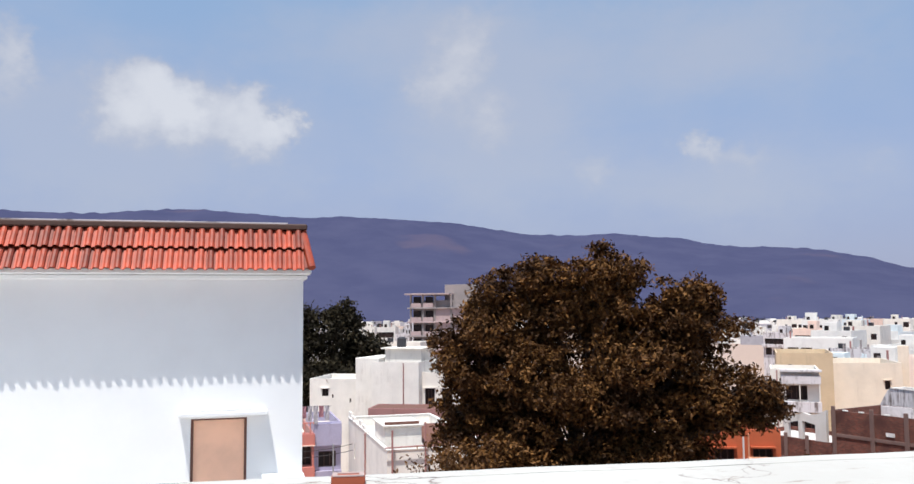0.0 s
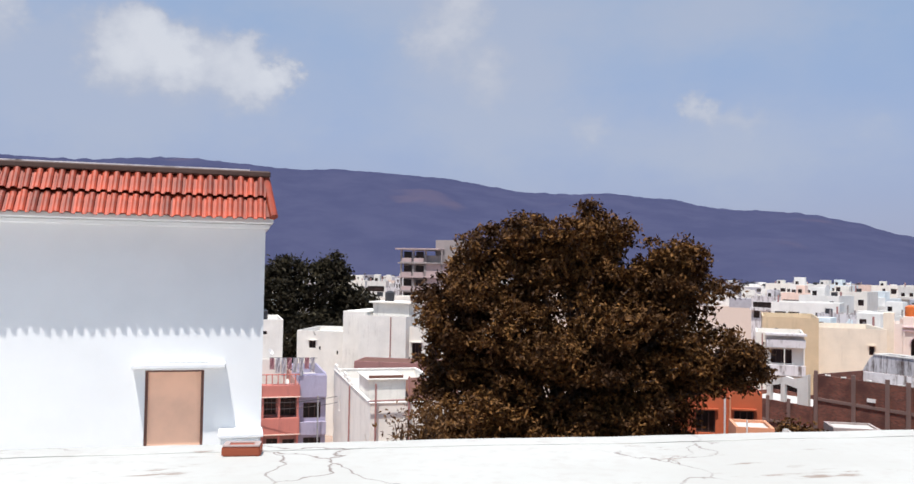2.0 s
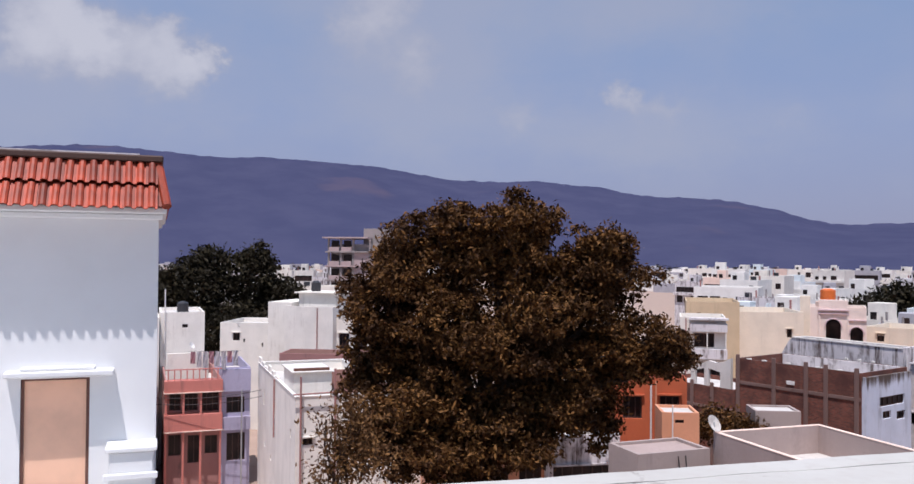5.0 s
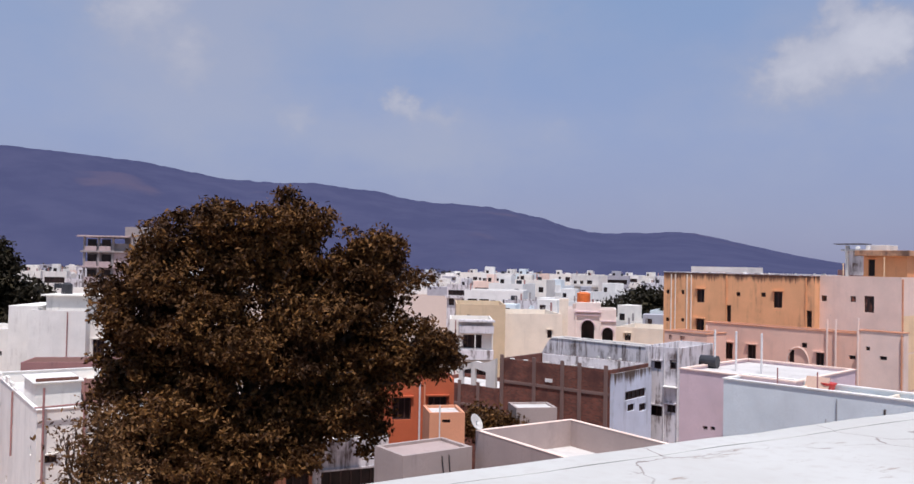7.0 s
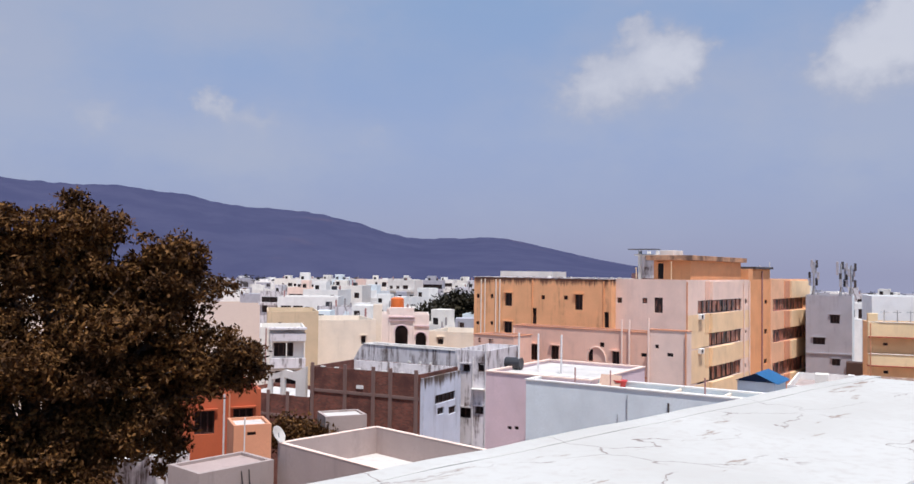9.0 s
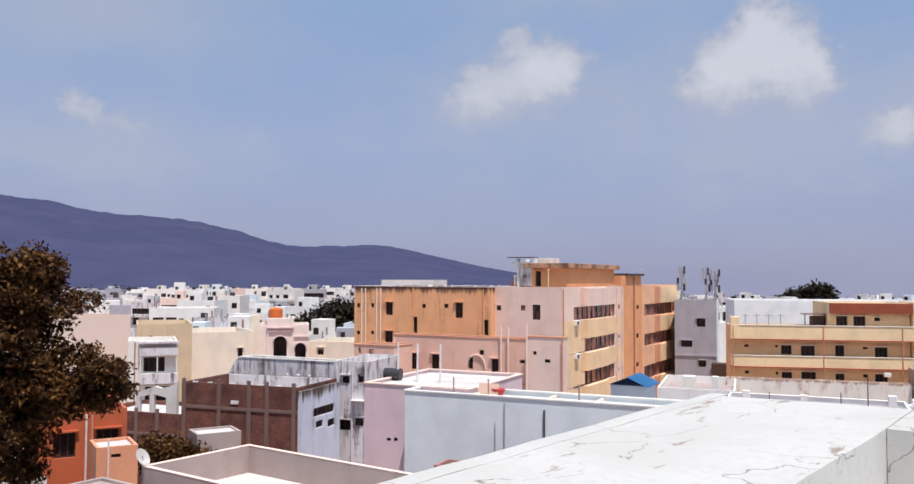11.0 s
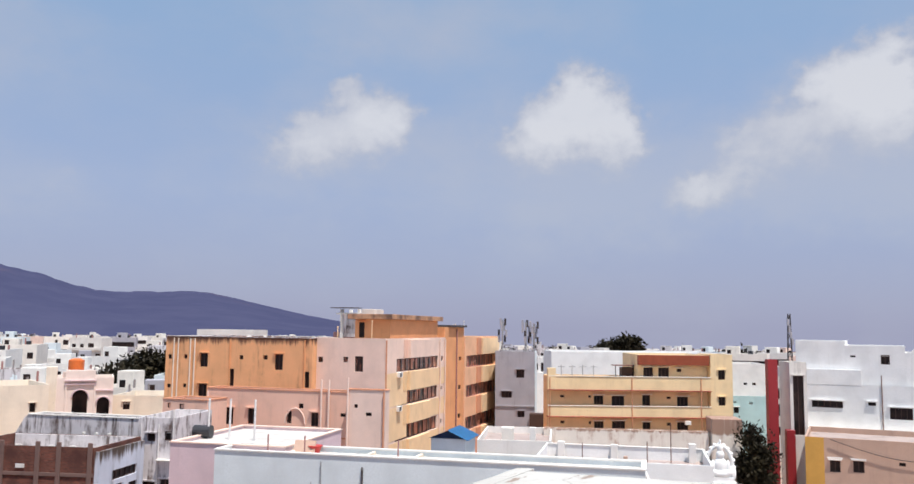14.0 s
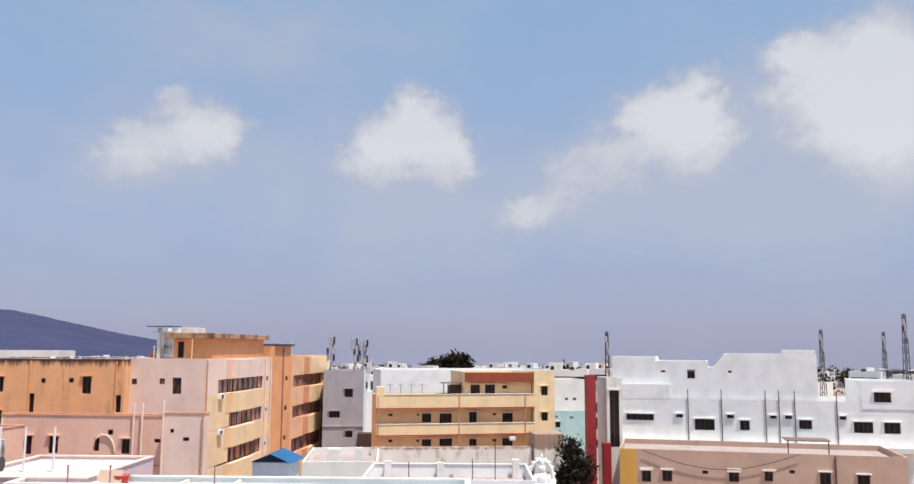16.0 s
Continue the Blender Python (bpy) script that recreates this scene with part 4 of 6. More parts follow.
bmesh.ops.translate(bm, verts=[v for v in ext["geom"] if isinstance(v, bmesh.types.BMVert)], vec=(0, 0.25, 0))
bmesh.ops.recalc_face_normals(bm, faces=bm.faces)
part("arches", bm, M["whiteold"], ruin)

ob = house("grey_tower_house", "tall mould-stained grey house with drain pipes", 34.46, 52.82, 150, 2.7, 6, 14.05, "greystain",
           front=[(0.68, 12.45, 1.26, 12.97), (0.41, 9.02, 1.37, 9.75), (1.93, 12.51, 2.4, 13.15), (1.75, 9.4, 2.41, 9.95)])
for u in (0.28, 1.55, 2.6):
    drain(ob, u, 3.0, 13.6 if u < 2 else 14.6, 0.055)
slab_piece("sunshade", 1.55, -0.5, 11.2, 2.6, -0.003, 11.3, M["whiteold"], ob)
ob = house("grey_slab_house", "mould-blackened grey parapet house", 31.26, 61.58, 156, 9.2, 1.6, 13.85, "greystain", parapet=0.3, cap="whiteold")
bm = bmesh.new()
wedge = [(-1.9, 11.2), (0, 11.2), (0, 13.85), (-0.3, 13.7)]
vs = [bm.verts.new((a, 0, b)) for a, b in wedge]
f = bm.faces.new(vs)
ext = bmesh.ops.extrude_face_region(bm, geom=[f])
bmesh.ops.translate(bm, verts=[v for v in ext["geom"] if isinstance(v, bmesh.types.BMVert)], vec=(0, 0.3, 0))
bmesh.ops.recalc_face_normals(bm, faces=bm.faces)
part("sloping_parapet", bm, M["greystain"], ob)
for u in (5.6, 6.6, 7.6):
    slab_piece("post", u, -1.6, 11.0, u + 0.2, -1.4, 13.0, M["whiteold"], ob)
slab_piece("rail", 5.6, -1.58, 12.2, 7.8, -1.42, 12.35, M["whiteold"], ob)

# houses behind the brick house
ob = house("balcony_house", "stained cream house with balconies", 30.17, 82.72, 110, 4.5, 6, 13.93, "creamwhite", front=[(1.41, 10.9, 3.37, 12.3), (1.57, 8.0, 4.14, 9.44)])
band(ob, 4.6, 12.5, 13.3, 0.7, "greystain", 1.0, "balcony", "mouldy balcony front")
band(ob, 4.6, 9.75, 10.75, 0.7, "greystain", 1.0, "balcony")
for u in (1.05, 2.6, 4.4):
    slab_piece("balcony_post", u, -0.66, 10.75, u + 0.12, -0.54, 12.5, M["creamwhite"], ob)
for z in (13.93, 7.6):
    band(ob, 4.7, z - 0.25, z - 0.05, 0.85, "greystain", 0.9, "balcony_slab")
drain(ob, 0.6, 4.0, 13.8, 0.06, "redpale")
house("straw_house", "plain straw-coloured house with flat roof", 35.0, 93.7, 110, 5.9, 10, 14.91, "olive", front=[(1.28, 13.17, 1.66, 13.63)])
house("cream_house", "plain cream house with one small window", 41.16, 93.39, 105, 7.2, 10, 13.77, "cream", front=[(5.37, 10.85, 5.93, 11.83)])


def arch_house():
    ob = house("arched_house", "pale pink house with a tall arched front and cornices", 48.72, 93.08, 120, 6.8, 6, 14.4, "blush", parapet=0.6)
    for u0, u1, z0, zs in ((2.57, 4.13, 9.2, 12.2), (5.13, 6.42, 9.2, 11.5)):
        c, r = (u0 + u1) / 2, (u1 - u0) / 2
        bm = bmesh.new()
        pts = [(u0, z0), (u1, z0)] + [(c + r * math.cos(a * math.pi / 12), zs + r * math.sin(a * math.pi / 12)) for a in range(13)]
        vs = [bm.verts.new((a, -0.03, b)) for a, b in pts]
        bm.faces.new(vs)
        bmesh.ops.solidify(bm, geom=bm.faces[:], thickness=0.02)
        part("arch_opening", bm, M["glass"], ob, "dark arched opening")
        bm = bmesh.new()
        for k in range(12):
            a0, a1 = k * math.pi / 12, (k + 1) * math.pi / 12
            tube(bm, (c + (r + 0.10) * math.cos(a0), -0.08, zs + (r + 0.10) * math.sin(a0)), (c + (r + 0.10) * math.cos(a1), -0.08, zs + (r + 0.10) * math.sin(a1)), 0.08, None, 6)
        part("arch_moulding", bm, M["lilac"], ob)
    for z, o, u0, u1 in ((13.6, 0.2, 1.7, 5.0), (14.0, 0.3, 1.7, 5.0), (12.9, 0.15, 4.9, 6.8)):
        band(ob, u1, z, z + 0.12, o, "lilac", u0, "cornice")
    for u in (1.75, 4.75):
        slab_piece("pilaster", u, -0.14, 8.0, u + 0.22, -0.003, 14.38, M["blush"], ob)
    slab_piece("crown_block", 1.8, 0.0, 14.4, 4.9, 0.8, 15.2, M["blush"], ob)
    slab_piece("corner_pier", -0.2, -0.1, 0, 0.9, 1.0, 15.6, M["cream"], ob)


arch_house()
tk = thing("water_tank", "bright orange plastic water tank on the arched house", "water tank", 52.2, 93.6, 14.9, 90)
slab_piece("stand", -1.0, -1.0, -1.2, 1.0, 1.0, -0.003, M["pinkpale"], tk)
bm = bmesh.new()
tube(bm, (0, 0, 0), (0, 0, 1.35), 0.85, 0.85, 20)
tube(bm, (0, 0, 1.35), (0, 0, 1.55), 0.85, 0.4, 20)
part("drum", bm, M["tankorange"], tk)
house("low_cream_house", "low cream house with flat roof", 57.2, 94.0, 140, 6.2, 8, 11.99, "cream", front=[(1.2, 10.3, 2.0, 11.2)])

# pink, orange and apricot apartment block
ob = house("orange_block", "ochre orange apartment block with rain-blackened parapet", 51.09, 74.67, 160, 16.25, 12, 19.28, "orange", cap="greystain",
           front=[(3.99, 16.32, 4.87, 17.66), (8.42, 17.13, 8.84, 17.54), (11.03, 17.18, 11.5, 17.59), (12.3, 16.22, 13.15, 17.73), (7.38, 14.42, 7.87, 16.21),
                  (0.3, 17.03, 0.7, 17.47), (2.14, 17.07, 2.51, 17.5), (0.3, 14.17, 0.72, 14.54), (2.15, 14.24, 2.52, 14.61), (3.93, 13.28, 4.88, 14.67), (15.5, 14.61, 16.0, 16.13)])
for u in (1.0, 1.5, 2.9, 3.4):
    drain(ob, u, 6.0, 19.1, 0.07, "cream")
for u in (7.3, 15.4):
    slab_piece("pilaster", u, -0.1, 8, u + 0.12, -0.003, 19.1, M["orangeclean"], ob)

WING_R = [(2.98, 16.11, 15.73, 17.37), (2.92, 12.83, 15.63, 14.14), (2.86, 9.45, 15.53, 10.87)]
ob = house("pink_wing", "pale pink apartment wing with ribbon windows and apricot bays", 57.43, 60.06, 160, 7.42, 18.3, 19.36, "pinkpale", frame_mat="frame",
           front=[(0.5, 17.03, 1.01, 17.54), (3.12, 17.08, 3.61, 17.58), (4.33, 16.22, 5.17, 17.66)],
           right=WING_R + [(16.76, 16.76, 17.6, 17.28), (16.67, 13.53, 17.5, 13.92), (16.56, 9.81, 17.4, 10.32)], shade=False, glass="curtain")
for k, (z0, z1) in enumerate(((17.4, 19.2), (14.2, 16.05), (10.95, 12.75), (5.0, 9.4))):
    side_band(ob, 7.42, 6.0, 12.5, z0, z1, 0.35, "pinkpale" if k == 0 else "orangecream", "bay_front", "projecting bay front between ribbon windows")
    side_band(ob, 7.42, 4.9, 5.96, z0, z1, 0.06, "yelshade" if k else "pink", "deep_panel", "deeper coloured strip beside the bay")
    if k:
        side_band(ob, 7.42, 0.02, 5.98, z0 - 1.3 if k < 3 else z0, z1, 0.02, "orangecream", "apricot_panel")
        side_band(ob, 7.42, 12.52, 18.2, z0, z1, 0.02, "orangecream", "apricot_panel")
for v in (16.2, 18.0):
    rod("drain_pipe", (7.55, v, 4), (7.55, v, 19.2), 0.08, M["pinkpale"], ob)
rod("drain_pipe", (7.5, 0.1, 4), (7.5, 0.1, 19.2), 0.07, M["salmon"], ob)
for z in (15.6, 12.35):
    unit = slab_piece("air_conditioner", 7.445, 3.0, z, 7.75, 3.9, z + 0.5, M["white"], ob, "boxy white air conditioner")
    slab_piece("grille", 7.752, 3.1, z + 0.08, 7.77, 3.55, z + 0.42, M["dark"], unit, "dark round fan grille")
# orange stair tower and second bay behind
UX, UY = math.sin(radians(160)), math.cos(radians(160))
BX, BY = math.sin(radians(70)), math.cos(radians(70))
cx, cy = 57.43 + 7.42 * UX, 60.06 + 7.42 * UY


def on_block(u, v):
    return 57.43 + u * UX + v * BX, 60.06 + u * UY + v * BY


x, y = on_block(1.0, 18.35)
ob = house("orange_stair_tower", "orange stair tower of the apartment block", x, y, 160, 6.3, 7.85, 20.55, "orangeclean", parapet=0.3,
           right=[(5.8, 16.54, 6.9, 17.02), (5.7, 13.09, 6.8, 13.64), (5.6, 9.66, 6.7, 10.21)], shade=False, category="tower")
rod("drain_pipe", (6.4, 4.6, 4), (6.4, 4.6, 20.3), 0.09, M["redpale"], ob)
bm = bmesh.new()
box(bm, 0.2, 1.5, 20.553, 6.6, 8.2, 20.8)
part("stair_roof", bm, M["dark"], ob, "dark stair roof sheet")
x, y = on_block(0.5, 26.25)
ob = house("rear_bay", "apricot rear bay with ribbon windows", x, y, 160, 6.92, 16.4, 19.4, "peach",
           right=[(0.8, 15.6, 14.1, 17.05), (0.7, 11.9, 14.0, 13.4), (0.6, 7.85, 13.8, 9.5)], shade=False, frame_mat="redpale", category="building", glass="curtain")
for z0, z1 in ((17.1, 19.2), (13.5, 15.5), (9.6, 11.8), (3.0, 7.8)):
    side_band(ob, 6.92, 7.5, 16.3, z0, z1, 0.3, "orangecream", "bay_front")
    side_band(ob, 6.92, 5.4, 7.4, z0, z1, 0.12, "salmon", "salmon_panel")
# penthouse with stained slab, concrete tank stand
x, y = on_block(3.3, 2.2)
ob = house("penthouse", "orange rooftop penthouse under a stained concrete slab", x, y, 160, 3.7, 14.5, 21.2, "orangeclean", parapet=0.1, base=18.5, front=[(0.4, 19.4, 1.0, 20.9)], category="building")
slab_piece("roof_slab", -0.5, -0.7, 21.203, 4.1, 15.3, 21.68, M["slabstain"], ob, "rain-stained concrete roof slab")
slab_piece("tank_box", 0.2, 1.0, 21.683, 1.6, 3.4, 22.2, M["whiteold"], ob)
x, y = on_block(0.6, 4.5)
ob = thing("tank_stand", "weathered white concrete tank stand on the roof", "tank stand", x, y, 18.4, 160)
for a in (0, 1.9):
    for b in (0, 2.2):
        slab_piece("post", a, b, 0, a + 0.3, b + 0.3, 3.8, M["whiteold"], ob)
slab_piece("deck", -0.3, -0.3, 3.3, 2.6, 2.9, 3.45, M["whiteold"], ob)
slab_piece("back_panel", 0.3, 0.1, 1.0, 1.9, 0.25, 3.3, M["greystain"], ob)
slab_piece("awning", -0.9, -0.5, 3.9, 2.0, 1.0, 3.98, M["dark"], ob)
slab_piece("low_room", -0.9, 0.4, 0, 2.2, 2.4, 1.5, M["redpale"], ob)
for k in range(7):
    x, y = on_block(-8.5 + k * 1.35 + 0.5 * (k % 2), 2.5)
    d2 = copy_thing(dish, pose(x, y, 18.9, 0, 0, 20 * k - 40))
    tagged(d2, "white satellite dish on the apartment roof")
house("white_penthouse", "white rooftop rooms behind the orange parapet", 61.4, 84.0, 150, 6.8, 5, 19.95, "white", base=0.0, category="building")

ob = house("pink_house", "pink house with tall windows and brown string course", 47.97, 63.52, 160, 13.64, 2.0, 14.86, "pink", cap="salmon", frame_mat="frame",
           front=[(1.82, 11.75, 2.72, 13.21), (4.16, 11.88, 4.96, 13.21), (7.97, 12.09, 8.44, 13.13), (9.08, 13.39, 9.54, 13.8), (10.29, 11.92, 10.97, 13.09), (13.0, 12.83, 13.5, 13.13)])
band(ob, 13.6, 11.0, 11.12, 0.12, "salmon", 0.0, "string_course", "brown string course")
for k in range(10):
    a0, a1 = math.pi * k / 10, math.pi * (k + 1) / 10
    rod("arch_rib", (8.8 - 0.95 * math.cos(a0), -0.08, 12.1 + 1.3 * math.sin(a0)), (8.8 - 0.95 * math.cos(a1), -0.08, 12.1 + 1.3 * math.sin(a1)), 0.06, M["pinkpale"], ob, sides=6)
for u, zt in ((11.3, 15.9), (12.0, 15.9), (0.2, 14.6)):
    drain(ob, u, 7.0, zt, 0.09, "pinkpale", 0.2)
slab_piece("planter", 7.4, -0.5, 10.6, 10.0, -0.13, 10.9, M["salmon"], ob)
ob = house("pink_end_house", "pale pink end house with small windows", 51.91, 50.01, 160, 3.4, 0.9, 15.21, "pinkpale", front=[(0.63, 13.72, 0.95, 14.02), (1.68, 13.1, 2.21, 13.39)], cap="salmon")
drain(ob, 0.12, 6, 16.2, 0.09, "pinkpale", 0.2)
drain(ob, 3.3, 6, 15.1, 0.07, "salmon", 0.1)
house("pink_low_house", "low pink house beside the orange block", 42.99, 62.76, 160, 4.25, 3.0, 14.21, "pink", front=[(1.6, 13.4, 2.1, 13.87), (0.45, 13.5, 0.77, 13.92)], cap="salmon")

# long white house and lilac house in front
ob = house("white_long_wall_house", "long plain pale blue-white house with low parapets", 27.74, 35.53, 156, 21.0, 2.6, 14.18, "whiteblue", parapet=0.22, cap="white")
drain(ob, 5.7, 6, 13.9, 0.025, "steel", 0.06)
drain(ob, 7.8, 9, 13.7, 0.05, "dark", 0.06)
drain(ob, 5.2, 11, 12.9, 0.02, "steel", 0.06)
for u, v in ((3.5, 4), (7.5, 3), (10.0, 5)):
    slab_piece("kerb", u, 0.2, 13.93, u + 0.15, 2.45, 14.12, M["cream"], ob)
for u in (2.3, 4.3, 9.2):
    rod("stub_rod", (u, 1.2, 13.9), (u, 1.2, 14.9), 0.04, M["redpale"], ob)
tb = thing("plastic_tub", "red plastic tub on the white roof", "tub", 31.35, 32.15, 13.95, 90)
bm = bmesh.new()
tube(bm, (0, 0, 0), (0, 0, 0.38), 0.24, 0.36, 18)
tube(bm, (0, 0, 0.36), (0, 0, 0.40), 0.39, 0.39, 18)
part("bowl", bm, M["tub"], tb)
sh = thing("brown_board", "brown board leaning on the white roof", "board", 30.5, 32.9, 13.95, 156)
bm = bmesh.new()
box(bm, 0, 0, 0, 1.15, 0.05, 0.75)
bmesh.ops.rotate(bm, verts=bm.verts, cent=(0, 0, 0), matrix=Euler((radians(-30), 0, 0)).to_matrix())
part("panel", bm, M["beige"], sh)
ob = house("lilac_house", "narrow lilac-pink house with flat roof", 27.74, 39.26, 156, 6.5, 8, 14.22, "lilac", front=[(1.45, 11.11, 1.72, 11.3), (1.9, 11.15, 2.16, 11.34)], parapet=0.15, cap="pinkpale")
for u in (0.5, 1.8, 3.3):
    rod("pipe", (u, 3.0, 14.0), (u, 3.0, 16.3), 0.06, M["pipe"], ob)
tk = thing("black_tank", "black water tank lying on the lilac roof", "water tank", 30.6, 40.4, 14.07, 150)
bm = bmesh.new()
tube(bm, (-0.5, 0, 0.36), (0.5, 0, 0.36), 0.36, 0.36, 16)
part("drum", bm, M["tankblack"], tk)
house("dark_shed", "low dark sheet-roofed shed between houses", 26.0, 31.0, 156, 4.0, 1.5, 11.3, "redpale", parapet=0.05, roof="rust")

# blue-roofed rooftop shed
ob = thing("blue_roof_shed", "small white rooftop shed with blue pitched sheet roof", "shed", 47.65, 37.78, 0, 158)
slab_piece("body", 0.1, 0.1, 8, 2.6, 3.0, 12.7, M["whiteblue"], ob)
bm = bmesh.new()
for a, b, s in (((-0.15, -0.2, 12.65), (1.35, -0.2, 13.3), 1), ((1.35, -0.2, 13.3), (2.85, -0.2, 12.65), 1)):
    v = [bm.verts.new(p) for p in (a, b, (b[0], 3.3, b[2]), (a[0], 3.3, a[2]))]
    bm.faces.new(v)
bmesh.ops.solidify(bm, geom=bm.faces[:], thickness=0.05)
part("roof", bm, M["bluesheet"], ob, "blue sheet-metal roof")
bm = bmesh.new()
v = [bm.verts.new(p) for p in ((0.0, 0.0, 12.72), (2.7, 0.0, 12.72), (1.35, 0.0, 13.26))]
bm.faces.new(v)
bmesh.ops.solidify(bm, geom=bm.faces[:], thickness=0.04)
part("gable", bm, M["tarp"], ob)
for z in (11.3, 11.6):
    slab_piece("rail", 0.0, -0.1, z, 2.6, -0.04, z + 0.06, M["dark"], ob)

# low white roofs
ob = house("low_white_roofs", "low flat-roofed house with bright white parapet walls", 53.5, 32.75, 155, 12.4, 8.2, 11.15, "whitesoft", parapet=0.95, roof="cement")
slab_piece("parapet_coping", 0.0, 7.98, 11.153, 12.4, 8.28, 11.21, M["white"], ob)
for u, v, hh in ((1.0, 7.5, 1.25), (5.2, 7.5, 1.15), (11.2, 7.3, 1.45)):
    slab_piece("parapet_stub", u, v, 10.2, u + 0.55, v + 0.5, 10.2 + hh, M["white"], ob)
slab_piece("brown_post", 6.3, 0.3, 10.2, 6.6, 0.6, 11.5, M["beige"], ob, "brown rendered stub post")
slab_piece("inner_kerb", 2.2, 3.6, 10.2, 11.8, 3.75, 10.45, M["whiteold"], ob)
for u, v, zt in ((3.4, 0.6, 12.3), (8.0, 5.0, 12.0), (9.6, 0.9, 13.8)):
    rod("vent_pipe", (u, v, 10.2), (u, v, zt), 0.035, M["rust"], ob)
slab_piece("roof_hatch", 6.6, 4.2, 10.2, 7.6, 5.0, 10.55, M["redpale"], ob)
ob = house("low_white_roofs_rear", "low white roof terrace", 59.44, 42.08, 150, 6.2, 10, 11.1, "white", parapet=0.6, roof="cement")
slab_piece("roof_box", 2.0, 1.0, 10.7, 3.0, 2.2, 12.0, M["creamwhite"], ob)
slab_piece("roof_box", 4.4, 0.8, 10.7, 4.9, 1.4, 12.1, M["white"], ob)
ob = house("low_white_roofs_front", "white roof terrace with low kerbs", 43.5, 33.5, 152, 13.0, 6, 11.2, "whiteold", parapet=0.4, roof="cement")
for u in (2.0, 5.5, 9.0):
    slab_piece("cross_kerb", u, 0.2, 10.75, u + 0.2, 5.8, 11.15, M["cream"], ob)
slab_piece("skylight", 6.2, 1.2, 10.8, 8.2, 2.6, 11.35, M["cement"], ob)
slab_piece("skylight_rim", 3.0, 2.0, 10.8, 4.4, 3.6, 11.3, M["white"], ob)
ob = house("stained_compound_wall", "long rain-stained cream compound wall", 69.64, 41.71, 149, 15.1, 1.2, 11.19, "wallstain", parapet=0.1, category="wall")
slab_piece("rear_pier", 15.3, -0.6, 0, 18.0, 2.4, 12.44, M["wallstain"], ob, "weathered stained pier")


def ornament():
    """A white plaster roof ornament: a rounded mass in an arched surround on steps."""
    ob = thing("plaster_ornament", "white rounded plaster ornament on a weathered stepped base", "ornament", 70.6, 25.3, 0, 150)
    bm = bmesh.new()
    for wdt, z0, z1 in ((1.35, 7.3, 7.75), (1.15, 7.75, 8.15), (0.95, 8.15, 8.5)):
        box(bm, -wdt, -0.7 * wdt, z0, wdt, 0.5, z1)

    def lump(x, y, z, rx, ry, rz):
        bmesh.ops.create_icosphere(bm, subdivisions=3, radius=1.0, matrix=Matrix.Translation((x, y, z)) @ Matrix.Diagonal((rx, ry, rz, 1)))
    for c in ((0, -0.1, 8.75, 1.05, 0.6, 0.36), (0, 0, 9.35, 0.56, 0.42, 0.72), (0, 0, 10.25, 0.34, 0.32, 0.40), (0, 0.02, 10.75, 0.24, 0.24, 0.42), (0, 0.02, 11.2, 0.10, 0.10, 0.3),
              (-0.62, -0.05, 9.3, 0.2, 0.24, 0.52), (0.62, -0.05, 9.3, 0.2, 0.24, 0.52), (-0.55, -0.35, 8.85, 0.46, 0.3, 0.24), (0.55, -0.35, 8.85, 0.46, 0.3, 0.24), (-0.98, 0.05, 8.75, 0.3, 0.3, 0.6), (0.98, 0.05, 8.75, 0.3, 0.3, 0.6)):
        lump(*c)
    last = None
    for k in range(21):
        a = math.pi * (k / 20)
        p = (1.06 * math.cos(a), 0.38, 9.2 + 1.75 * math.sin(a))
        if last:
            tube(bm, last, p, 0.16, None, 8)
        if k % 2 == 0:
            lump(p[0] * 1.1, 0.38, p[2] + 0.1 * math.sin(a), 0.17, 0.14, 0.17)
        last = p
    for f in bm.faces:
        f.smooth = len(f.verts) == 3
    part("figure", bm, M["whitesoft"], ob)
    slab_piece("pedestal", -1.6, -1.1, 0.0, 1.6, 0.7, 7.298, M["wallstain"], ob, "stained cream pedestal")


ornament()

# grey house with phone masts
ob = house("grey_mast_house", "grey plastered house with phone antennas on its roof", 93.32, 63.43, 150, 5.2, 9, 17.47, "grey",
           front=[(2.77, 14.06, 3.83, 15.12), (0.82, 11.43, 2.19, 12.26), (2.97, 8.94, 3.87, 9.76)], right=[(1.0, 15.0, 1.4, 15.4), (1.0, 12.0, 1.4, 12.4)])
side_band(ob, 5.2, 0.02, 9.0, 5.0, 17.4, 0.03, "whiteblue", "side_render")
slab_piece("dark_sheet", 4.6, -2.0, 5, 7.2, -0.2, 9.6, M["darkwood"], ob)
band(ob, 5.2, 10.3, 10.45, 0.12, "grey", 0, "string_course")


